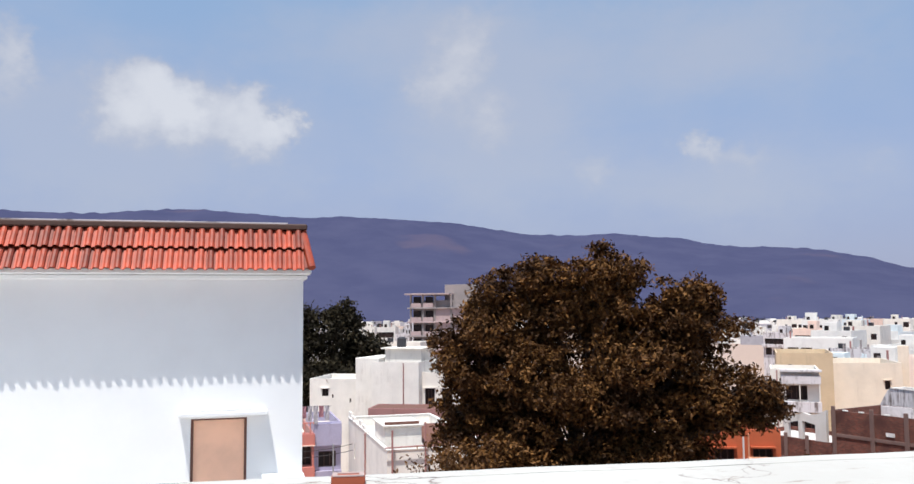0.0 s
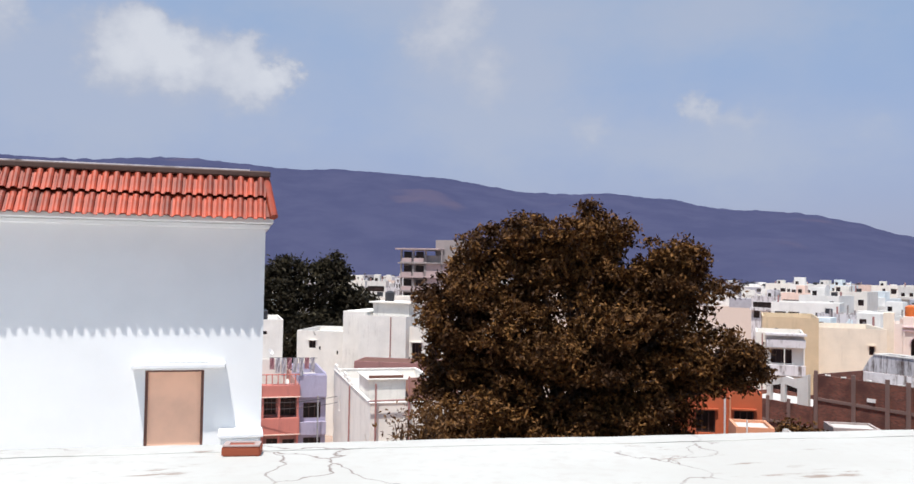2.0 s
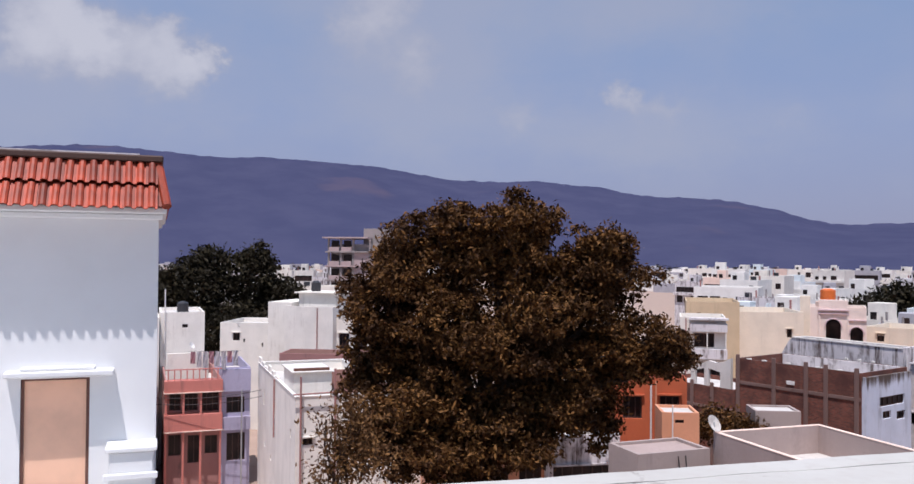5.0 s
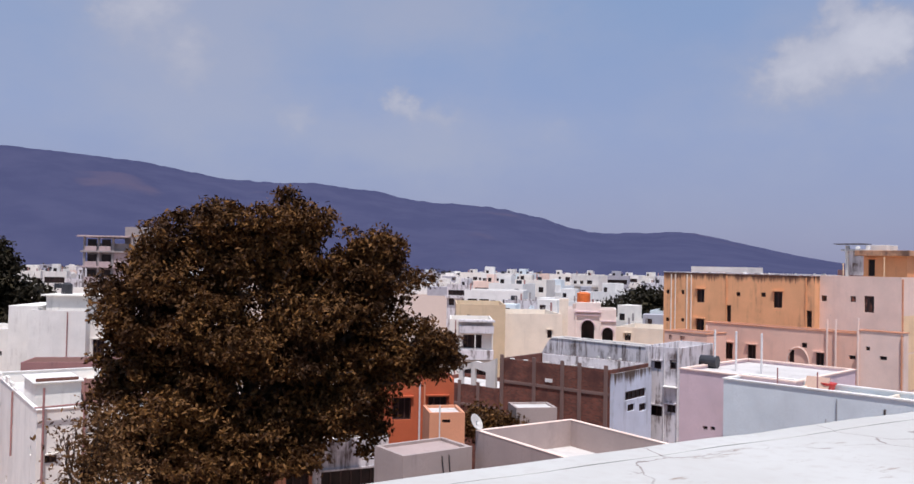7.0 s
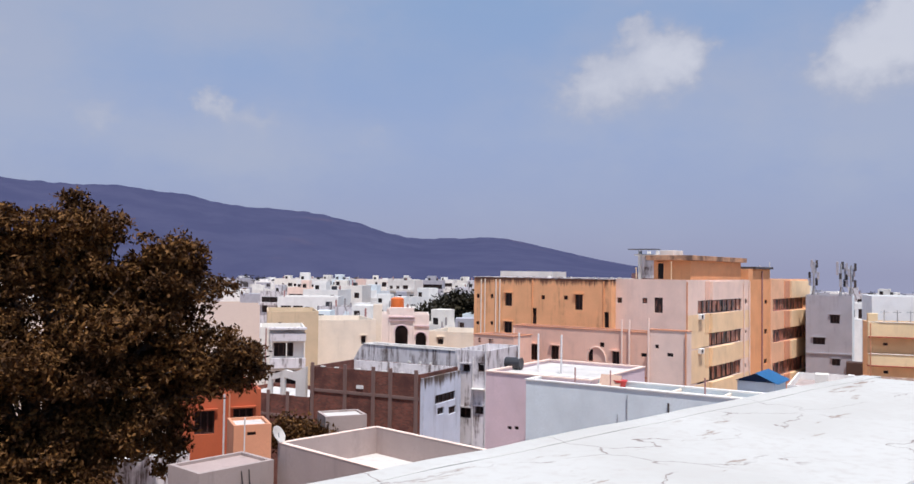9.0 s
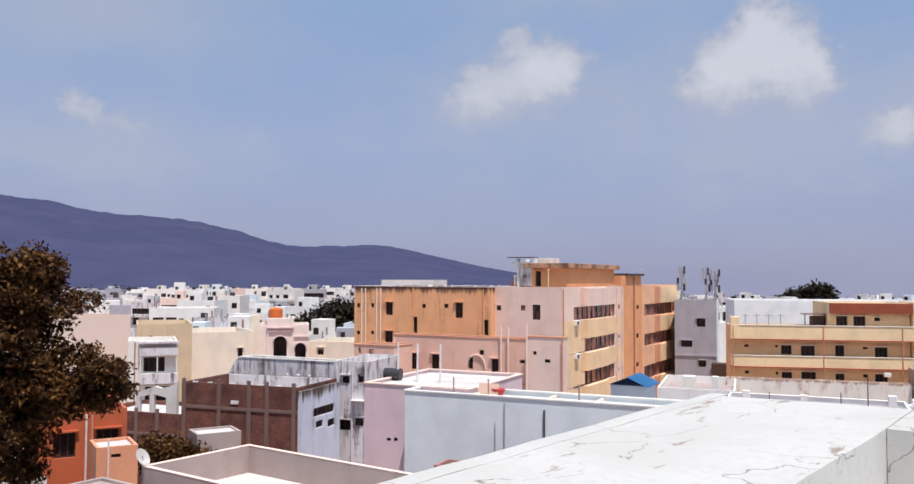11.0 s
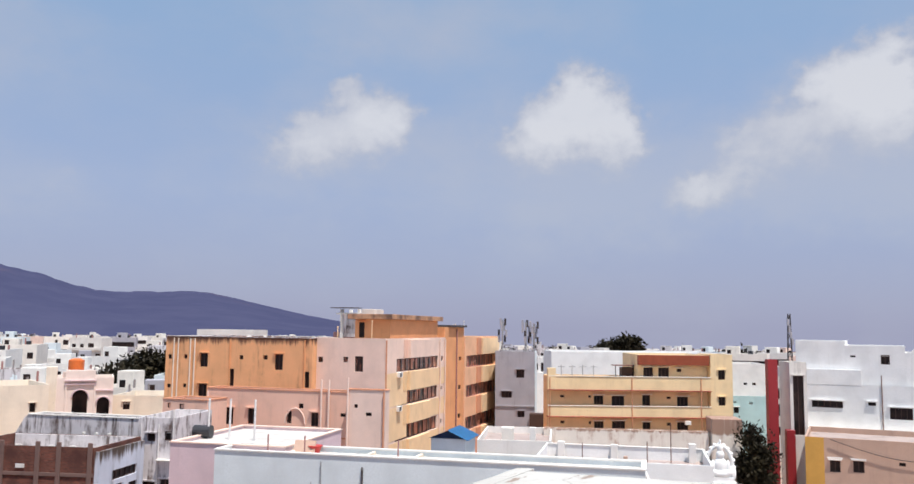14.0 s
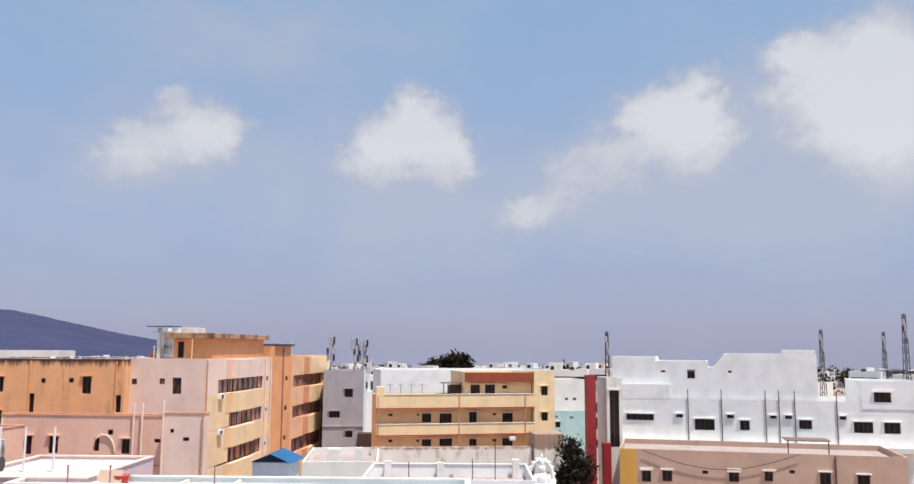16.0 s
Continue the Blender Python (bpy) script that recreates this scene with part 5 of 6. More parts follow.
def antenna(x, y, z, hgt, seed):
    rng = np.random.default_rng(seed)
    ob = thing("phone_mast", "slim phone mast with panel antennas", "antenna", x, y, z, 150, "roof antennas")
    rod("mast", (0, 0, 0), (0, 0, hgt), 0.11, M["steel"], ob)
    for k in range(8):
        zz = hgt * (0.5 + 0.15 * (k // 2))
        a = rng.uniform(0, 1.5) + 3.14 * (k % 2)
        rod("arm", (0, 0, zz), (0.5 * math.cos(a), 0.5 * math.sin(a), zz), 0.035, M["steel"], ob)
        slab_piece("panel", 0.5 * math.cos(a) - 0.14, 0.5 * math.sin(a) - 0.08, zz - 0.45, 0.5 * math.cos(a) + 0.14, 0.5 * math.sin(a) + 0.08, zz + 0.5, M["grey" if k % 3 else "dark"], ob)
    for k in range(3):
        a = k * 2.1
        rod("brace", (0.8 * math.cos(a), 0.8 * math.sin(a), 0), (0, 0, hgt * 0.45), 0.03, M["dark"], ob)


for k, u in enumerate((0.8, 3.9, 5.0)):
    antenna(93.32 + u * math.sin(radians(150)) + 1.0, 63.43 + u * math.cos(radians(150)) + 0.5, 16.6, 5.0 - 0.2 * k, k)

# yellow apartment house
YW = [(5.53, 11.73, 6.65, 12.75), (7.64, 11.58, 9.12, 12.74), (11.26, 11.63, 12.19, 12.86), (15.36, 11.6, 16.67, 12.71), (1.55, 12.5, 2.04, 12.77), (4.89, 12.49, 5.2, 12.76), (14.13, 12.44, 14.64, 12.71),
      (5.55, 8.7, 6.67, 9.77), (7.65, 8.7, 9.2, 9.82), (11.26, 8.63, 12.19, 9.72), (15.35, 8.65, 16.65, 9.75), (1.59, 9.48, 2.07, 9.81), (4.92, 9.44, 5.2, 9.78), (14.12, 9.35, 14.63, 9.69)]
ob = house("yellow_house", "yellow apartment house with long balcony bands", 86.97, 51.71, 142, 19.0, 3.4, 15.0, "yelshade", front=YW, parapet=1.0, shade="creamwhite")
for z0, z1 in ((13.5, 15.0), (10.42, 11.6), (7.2, 8.5)):
    band(ob, 19.05, z0, z1, 1.1, "yellow", 0.0, "balcony_front", "solid yellow balcony front")
    slab_piece("coping", -0.03, -1.16, z1 + 0.003, 19.08, -0.95, z1 + 0.08, M["creamwhite"], ob)
    band(ob, 19.1, z0 - 0.1, z0 - 0.004, 1.2, "redband", -0.03, "balcony_slab", "red-edged balcony slab")
slab_piece("corner_post", -0.05, -1.15, 13.4, 0.9, -0.2, 15.95, M["yellow"], ob)
up = house("yellow_top_floor", "yellow top floor room under a red fascia", 86.97 + 10.68 * math.sin(radians(142)), 51.71 + 10.68 * math.cos(radians(142)), 142, 8.3, 8, 17.6, "yellow", base=14.2,
           front=[(0.72, 14.9, 1.9, 16.1), (2.52, 14.9, 3.77, 16.1), (4.69, 15.6, 5.27, 16.0)], parapet=0.3, category="building", shade="creamwhite")
band(up, 8.3, 16.42, 17.55, 0.9, "redroof", 0.0, "fascia", "wide brick-red fascia")
for w_ in (0,):
    tw = house("yellow_stair_tower", "yellow stair tower beside the balconies", 86.97 + 19.1 * math.sin(radians(142)) - 0.9 * math.sin(radians(52)), 51.71 + 19.1 * math.cos(radians(142)) - 0.9 * math.cos(radians(52)),
               142, 2.6, 5, 17.7, "yellow", front=[(0.9, 14.8, 1.7, 15.9), (0.9, 11.8, 1.7, 12.8), (0.9, 8.9, 1.7, 9.9)], category="tower")
for k in range(4):
    rod("clothes_post", (2.0 + k * 1.3, 2.2, 13.9), (2.0 + k * 1.3, 2.2, 16.2), 0.05, M["steel"], ob)
    rod("cross_bar", (1.6 + k * 1.3, 2.2, 16.0), (2.4 + k * 1.3, 2.2, 16.0), 0.04, M["steel"], ob)
for u in (0.2, 9.8, 17.9):
    drain(ob, u, 6.0, 14.9, 0.05, "salmon", 1.18)
slab_piece("air_conditioner", 15.9, -1.4, 9.6, 16.6, -1.12, 10.05, M["white"], ob, "boxy white air conditioner")
slab_piece("tin_awning", 8.2, 1.0, 16.2, 10.6, 3.0, 16.28, M["rust"], ob)
slab_piece("awning_post", 8.3, 1.1, 14.0, 8.4, 1.2, 16.2, M["dark"], ob)
slab_piece("dark_store", 9.2, 1.5, 14.0, 10.6, 3.0, 16.0, M["darkwood"], ob)

house("long_white_house", "long white block behind the yellow house", 111.34, 65.5, 142, 25.5, 10, 17.16, "whitesoft", parapet=0.8)
house("aqua_house", "aqua painted lower house beyond the lane", 111.7, 39.9, 150, 6.4, 9, 12.0, "aqua", shade="white",
      front=[(1.71, 9.75, 2.35, 10.53), (1.56, 11.08, 2.04, 11.31), (3.65, 10.93, 4.13, 11.25)])
house("white_lane_house", "white upper house behind the aqua terrace", 113.6, 41.2, 150, 6.6, 8, 16.12, "white",
      front=[(3.68, 13.3, 4.16, 13.61), (4.81, 13.3, 5.29, 13.62), (0.3, 13.6, 0.9, 15.2)])
ob = house("red_pier_house", "red pier and white side wall of a new house", 85.48, 25.71, 150, 0.9, 1.2, 17.73, "crimson", parapet=0.05, category="pier")
ob = house("new_white_side_house", "white house side with reddish brick reveal", 86.6, 24.0, 150, 1.6, 4.0, 17.5, "whiteold", front=[(0.3, 10.5, 1.3, 16.2)])
slab_piece("red_step", -0.5, -0.4, 0, 0.3, 0.4, 11.0, M["crimson"], ob)

# big white house and the tan house in front of it
WW = [(1.47, 12.78, 4.39, 13.46), (6.72, 13.17, 7.42, 13.53), (8.63, 11.93, 10.65, 13.08), (11.94, 13.22, 12.63, 13.58), (13.21, 12.03, 14.17, 13.04), (16.21, 13.31, 16.87, 13.61),
      (17.69, 13.3, 18.35, 13.65), (19.02, 12.32, 20.26, 13.24), (22.9, 13.37, 23.53, 13.71), (0.25, 13.32, 0.75, 14.44), (0.2, 10.9, 0.7, 11.64), (24.2, 12.1, 26.0, 13.2), (27.0, 12.1, 28.5, 13.2), (26.0, 15.2, 27.6, 16.4)]
ob = house("big_white_house", "big white plastered apartment house with many small windows", 92.93, 25.12, 170, 30.0, 12, 15.1, "whitesoft", front=WW, parapet=0.7)
for u in (7.99, 11.41, 15.8, 17.13, 18.66, 22.68):
    drain(ob, u, 10.8, 16.2, 0.05, "rust", 0.09)
R_ = lambda u, v: (92.93 + u * math.sin(radians(170)) + v * math.sin(radians(80)), 25.12 + u * math.cos(radians(170)) + v * math.cos(radians(80)))
x, y = R_(0.0, 0.5)
house("white_left_tower", "white stepped upper storey", x, y, 170, 4.7, 8, 19.6, "whitesoft", base=14.0, category="building")
slab_piece("terrace_wall", 0.0, -0.02, 15.1, 6.2, 0.38, 16.7, M["whitesoft"], ob)
x, y = R_(4.7, 0.5)
house("white_mid_storey", "white upper storey with a small brown window", x, y, 170, 5.5, 8, 19.15, "whitesoft", base=14.0, front=[(3.3, 17.3, 4.1, 18.25), (0.5, 17.95, 1.0, 18.15)], category="building", shade=False)
x, y = R_(10.2, 0.5)
house("white_link_storey", "white lower link storey", x, y, 170, 1.85, 8, 18.5, "whitesoft", base=14.0, category="building")
x, y = R_(12.05, 0.5)
up = house("white_right_storey", "tall white upper storey with drip stains", x, y, 170, 9.0, 9, 20.0, "whitesoft", base=14.0, front=[(0.15, 17.95, 0.55, 18.2)], category="building", shade=False)
slab_piece("raised_parapet", 5.6, 0.0, 20.0, 8.9, 0.4, 20.4, M["whitesoft"], up)
bm = bmesh.new()
vs = [bm.verts.new(p) for p in ((-1.5, 0.0, 18.4), (-0.003, 0.0, 18.4), (-0.003, 0.0, 19.95), (-0.35, 0.0, 19.75))]
ext = bmesh.ops.extrude_face_region(bm, geom=[bm.faces.new(vs)])
bmesh.ops.translate(bm, verts=[v for v in ext["geom"] if isinstance(v, bmesh.types.BMVert)], vec=(0, 0.25, 0))
bmesh.ops.recalc_face_normals(bm, faces=bm.faces)
part("sloping_parapet", bm, M["whitesoft"], up)
slab_piece("front_ledge", 0.0, -1.4, 10.3, 30, -0.02, 10.85, M["creamwhite"], ob, "cream front ledge")
x, y = R_(25.0, -0.05)
house("white_right_block", "white end block with large windows", x, y, 170, 6.0, 9, 17.3, "whitesoft", base=14.5, front=[(1.2, 15.0, 2.8, 16.2)], category="building")
ob = house("tan_house", "beige brown flat-roofed house with white window surrounds", 78.6, 20.64, 168, 24.0, 9, 11.41, "beige",
           front=[(1.94, 8.53, 2.75, 9.5), (3.75, 8.63, 4.6, 9.59), (7.22, 9.4, 7.71, 9.7), (9.48, 8.82, 10.34, 9.62), (12.47, 8.98, 13.17, 9.81), (14.53, 9.71, 14.99, 10.0), (0.58, 9.69, 0.99, 10.0), (17.0, 7.0, 17.9, 9.9), (20.0, 8.8, 21.0, 9.8)], parapet=0.5, roof="cement", shade="white")
band(ob, 1.5, 0.0, 11.38, 0.04, "ochre", 0.0, "ochre_strip", "ochre painted corner strip")
for u in (2.35, 4.17, 9.9, 12.8):
    slab_piece("white_hood", u - 0.6, -0.5, 9.72 if u < 9 else 9.95, u + 0.6, -0.46 + 0.0, 9.85 if u < 9 else 10.08, M["white"], ob)
rod("drain_pipe", (18.3, -0.1, 5), (18.3, -0.1, 11.3), 0.07, M["rust"], ob)
slab_piece("tin_canopy", 14.6, 2.0, 12.3, 18.4, 4.5, 12.4, M["colconc"], ob)
rod("canopy_post", (14.8, 2.1, 10.9), (14.8, 2.1, 12.3), 0.05, M["dark"], ob)
rod("canopy_post", (18.2, 2.1, 10.9), (18.2, 2.1, 12.3), 0.05, M["dark"], ob)


def lattice_mast(x, y, top, seed, w=0.65):
    ob = thing("lattice_mast", "tall steel lattice phone mast", "mast", x, y, 0, 150, "far lattice masts")
    bm = bmesh.new()
    for k in range(16):
        z0, z1 = top * k / 16, top * (k + 1) / 16
        w0, w1 = w * (1 - 0.75 * k / 16), w * (1 - 0.75 * (k + 1) / 16)
        for a in range(4):
            s, c = (1, 1, -1, -1)[a], (1, -1, -1, 1)[a]
            s2, c2 = (1, -1, -1, 1)[a], (-1, -1, 1, 1)[a]
            tube(bm, (s * w0, c * w0, z0), (s * w1, c * w1, z1), 0.06, None, 4)
            tube(bm, (s * w0, c * w0, z0), (s2 * w1, c2 * w1, z1), 0.035, None, 4)
    part("lattice", bm, M["dark"], ob)
    for k in range(4):
        slab_piece("panel", -0.35 + 0.2 * k, -0.3, top - 1.8 - k, -0.05 + 0.2 * k, 0.1, top - 0.8 - k, M["grey"], ob)


lattice_mast(136.2, 37.6, 23.3, 1)
lattice_mast(161.1, 6.4, 24.0, 2)
lattice_mast(191.4, -4.0, 24.2, 3)
lattice_mast(151.3, -6.1, 26.2, 4, 0.7)

cable = thing("slack_cable", "black cable drooping across the tan house front", "cable", 78.6, 20.64, 0, 168)
bm = bmesh.new()
wire_run(bm, [(2.0 + 13.5 * k / 24, -0.15, 11.3 - 1.5 * math.sin(math.pi * k / 24) + 0.1 * k / 24) for k in range(25)], 0.03)
part("wire", bm, M["dark"], cable)

# ---- left of the tree ----
ob = house("red_house", "faded red house with open balconies", -18.4, 72.32, 75, 4.6, 10, 9.31, "redpale",
           front=[(0.39, 6.7, 1.3, 8.2), (1.53, 6.61, 2.68, 8.2), (2.92, 6.51, 4.4, 8.2), (0.35, 2.9, 1.35, 4.66), (1.9, 2.2, 2.92, 4.54), (3.29, 2.9, 4.33, 4.44)], shade=False)
for z0, z1 in ((8.35, 9.3), (5.1, 6.45)):
    band(ob, 4.65, z0, z1, 1.0, "redhouse", -0.05, "balcony_front", "red balcony front")
    band(ob, 4.7, z0 - 0.08, z0 - 0.003, 1.1, "pinkpale", -0.08, "balcony_slab")
for u in (0.0, 1.4, 2.8, 4.4):
    slab_piece("pillar", u, -0.9, 0.0, u + 0.18, -0.7, 8.3, M["redhouse"], ob)
for k in range(9):
    slab_piece("picket", 0.2 + k * 0.5, -0.9, 9.31, 0.3 + k * 0.5, -0.85, 10.3, M["redhouse"], ob)
slab_piece("top_rail", 0.0, -0.92, 10.2, 4.6, -0.84, 10.28, M["redhouse"], ob)
slab_piece("low_cream_wall", 0.2, 1.0, 9.0, 3.6, 1.2, 11.4, M["creamwhite"], ob)
slab_piece("side_wall", -1.6, -3.0, 0.0, -0.9, 10.0, 10.2, M["redpale"], ob)
ob = house("lavender_house", "narrow lavender house with balcony", -13.89, 73.26, 75, 2.4, 8, 10.2, "purple", front=[(0.42, 6.3, 1.95, 7.66), (0.47, 2.2, 2.0, 4.58)], shade=False)
band(ob, 2.4, 8.2, 10.1, 0.5, "purple", 0.0, "balcony_front")
band(ob, 2.4, 4.9, 6.0, 0.5, "purple", 0.0, "balcony_front")
rod("pole", (1.6, -1.0, 0), (1.6, -1.0, 8.4), 0.07, M["steel"], ob)
line = thing("clothes_line", "washing hung on a rooftop line", "laundry", -14.8, 72.4, 10.2, 75)
rod("line", (-1.6, 0, 1.55), (2.6, 0, 1.45), 0.012, M["dark"], line)
for k in range(8):
    bm = bmesh.new()
    rows_ = []
    for i in range(6):
        rows_.append([bm.verts.new((-1.5 + k * 0.5 + 0.4 * j / 4, 0.05 * math.sin(i * 1.3 + j * 2 + k), 1.5 - (1.0 + 0.3 * (k % 3)) * i / 5)) for j in range(5)])
    for i in range(5):
        for j in range(4):
            bm.faces.new((rows_[i][j], rows_[i][j + 1], rows_[i + 1][j + 1], rows_[i + 1][j]))
    bmesh.ops.solidify(bm, geom=bm.faces[:], thickness=0.01)
    part("cloth", bm, M["cloth"] if k % 3 else M["clothpink"], line)
ob = house("tall_white_house", "tall white house with slit windows and white parapets", -6.05, 56.18, 75, 7.5, 19, 10.47, "whitewall",
           front=[(0.49, 7.26, 1.18, 7.72)], left=[(3.4, 7.4, 3.9, 8.7), (9.4, 7.5, 9.9, 8.3), (0.1, 4.98, 0.4, 5.63), (16.9, 7.43, 17.3, 8.01), (4.2, 4.12, 4.6, 4.58), (7.5, 3.7, 7.9, 4.15)], parapet=0.8, cap="white")
slab_piece("stair_room", 0.25, 2.4, 9.6, 2.95, 6.5, 11.75, M["whitewall"], ob, "limewashed roof stair room")
slab_piece("stair_roof", 0.1, 2.2, 11.753, 3.1, 6.7, 11.85, M["whiteold"], ob)
slab_piece("roof_joist", 0.3, 2.5, 11.853, 2.8, 2.65, 12.05, M["rust"], ob)
bm = bmesh.new()
box(bm, 3.1, 1.2, 0, 7.2, 6.5, 0.06)
bmesh.ops.rotate(bm, verts=bm.verts, cent=(3.1, 1.2, 0), matrix=Euler((radians(14), 0, 0)).to_matrix())
bmesh.ops.translate(bm, verts=bm.verts, vec=(0, 0, 10.0))
part("lean_to_roof", bm, M["rust"], ob, "rusty lean-to sheet roof")
for k in range(6):
    slab_piece("wall_step", 0.0, 8.0 + 1.9 * k, 10.473, 0.16, 9.3 + 1.9 * k, 10.7 + 0.16 * (k % 3), M["whitewall"], ob)
for u in (0.3, 2.6):
    rod("pole", (u, -0.3, 3.0), (u, -0.3, 11.8 + u * 0.2), 0.07, M["redpale"], ob)
rod("cross_bar", (-0.2, -0.3, 10.7), (2.9, -0.3, 10.75), 0.05, M["redpale"], ob)
rod("drain_pipe", (-0.1, 9.0, 6.0), (-0.1, 9.0, 10.4), 0.06, M["redpale"], ob)
ob = house("tank_house", "whitewashed roof room with a mouldy parapet", -20.95, 80.96, 75, 4.0, 8, 14.39, "whitewall", front=[(1.96, 12.92, 2.47, 13.25)], parapet=0.3)
rod("pole", (0.4, -0.1, 10), (0.4, -0.1, 16.6), 0.06, M["pipe"], ob)
slab_piece("side_house", -3.2, -1.0, 0, -0.1, 6.0, 14.0, M["whitewall"], ob)
ob = house("white_rear_house", "long white house with a sloping parapet", -18.47, 97.84, 100, 8.0, 8, 12.11, "whitewall", front=[(1.5, 10.08, 2.3, 10.94), (2.71, 9.89, 2.91, 10.29), (4.85, 9.39, 5.05, 9.85)], parapet=0.5)
rod("pole", (5.6, 1, 11.6), (5.6, 1, 14.0), 0.12, M["whiteold"], ob)
ob = house("white_rear_block", "high cream-white house with rooftop rooms", -10.72, 92.89, 110, 5.7, 9, 14.31, "whitewall", front=[], parapet=0.6)
slab_piece("roof_room", 0.3, 3.0, 13.7, 4.8, 7.0, 15.6, M["whiteold"], ob)
slab_piece("roof_room_slab", -0.1, 2.6, 15.603, 5.2, 7.4, 15.75, M["creamwhite"], ob)
drain(ob, 3.9, 5, 14.2, 0.06, "redpale")
slab_piece("side_block", -3.0, 2.0, 0, -0.05, 9.0, 14.6, M["whitewall"], ob)
house("white_side_house", "white house beside the tree with dark openings", -5.2, 92.0, 100, 4.5, 8, 13.2, "creamwhite", front=[(0.5, 9.5, 1.6, 11.4), (2.4, 9.5, 3.6, 11.4)])
house("maroon_shed_roof", "long rusty sheet roof", -10.0, 82.0, 100, 12.0, 4, 10.4, "redpale", parapet=0.05, roof="rust", category="shed")


def concrete_tower():
    ob = thing("concrete_tower", "unfinished grey-pink concrete apartment tower with open floors", "building", -10.95, 179.13, 0, 105)
    slab_piece("core", 0.5, 0.9, 0, 15.5, 13.0, 22.2, M["concrete"], ob)
    slab_piece("side_wall", 5.8, 0.1, 0, 15.4, 0.85, 20.5, M["rosecement"], ob)
    for k in range(7):
        z = 1.5 + 3.0 * k + 0.9
        slab_piece("floor_slab", -0.4, -0.4, z, 16.0, 14.0, z + 0.3, M["rosecement"] if k % 2 else M["concrete"], ob)
        for u in (0.0, 2.7, 5.4, 9.0, 12.5, 15.4):
            slab_piece("column", u, 0, z + 0.303, u + 0.4, 0.4, z + 2.997, M["concrete"], ob)
        for u in (0.4, 3.1):
            slab_piece("balcony_front", u, -0.3, z + 0.303, u + 2.2, -0.15, z + 1.2, M["rosecement"], ob)
            slab_piece("opening", u + 0.2, 0.8, z + 0.4, u + 1.9, 0.897, z + 2.6, M["glass"], ob)
    slab_piece("roof_slab", -1.0, -0.8, 23.4, 9.0, 14.0, 23.7, M["rosecement"], ob)
    slab_piece("lift_room", 7.0, 3.0, 22.2, 14.0, 9.0, 25.6, M["concrete"], ob)
    slab_piece("yellow_sign", 6.8, -0.6, 10.6, 9.4, -0.42, 11.6, M["ochre"], ob, "yellow hoarding")


concrete_tower()

# clutter on the left roofs
for k, (x, y, z, a) in enumerate(((-17.6, 79.0, 11.2, 30), (-16.0, 95.0, 11.7, 80), (-9.6, 94.5, 13.8, 10))):
    d2 = copy_thing(dish, pose(x, y, z, 0, 0, a))
    tagged(d2, "white satellite dish on a whitewashed roof")
for k, (x, y, z) in enumerate(((-7.6, 97.0, 15.75), (-19.6, 84.0, 14.1))):
    tk = thing("black_tank", "black upright water tank on a white roof", "water tank", x, y, z, 90)
    bm = bmesh.new()
    tube(bm, (0, 0, 0), (0, 0, 1.0), 0.55, 0.55, 16)
    tube(bm, (0, 0, 1.0), (0, 0, 1.2), 0.55, 0.25, 16)
    part("drum", bm, M["tankblack"], tk)
wires = thing("power_lines", "thin black power lines between the red and white houses", "cable", -19.0, 70.5, 7.6, 80)
for k in range(2):
    bm = bmesh.new()
    wire_run(bm, [(11.0 * i / 12, 0.2 * k, 0.5 * k + 0.8 * i / 12 - 0.5 * math.sin(math.pi * i / 12)) for i in range(13)], 0.025)
    part("wire", bm, M["dark"], wires)

# small clutter on the orange block, the wing and the lilac roof
def roof_pipe(x, y, z, hgt, mat):
    ob = thing("vent_pipe", "thin upright vent pipe on a flat roof", "pipe", x, y, z, 90, "roof vent pipes")
    rod("pipe", (0, 0, 0), (0, 0, hgt), 0.05, M[mat], ob)
    rod("cowl", (0, 0, hgt), (0, 0, hgt + 0.12), 0.09, M[mat], ob)


for u, v, hgt in ((5.5, 1.2, 1.6), (6.8, 4.0, 1.3), (2.2, 0.6, 1.0)):
    x, y = on_block(u, v)
    roof_pipe(x, y, 18.45, hgt + 0.9, "orangecream")
for u, v, hgt in ((5.6, 28.0, 1.5), (6.3, 29.5, 1.9), (4.4, 31.0, 1.4)):
    x, y = on_block(u, v)
    roof_pipe(x, y, 18.5, hgt + 0.9, "pipe")

# ---- trees ----
def crown_at(dist, lobes):
    """Lobes given as bearing and elevation (degrees) with radii in metres, round the point where the camera pauses."""
    out = []
    for az, el, dd, rx, ry, rz in lobes:
        r = dist + dd
        out.append((-0.74 + r * math.sin(radians(az)), -0.58 + r * math.cos(radians(az)), 19.92 + r * math.tan(radians(el)), rx, ry, rz))
    return out


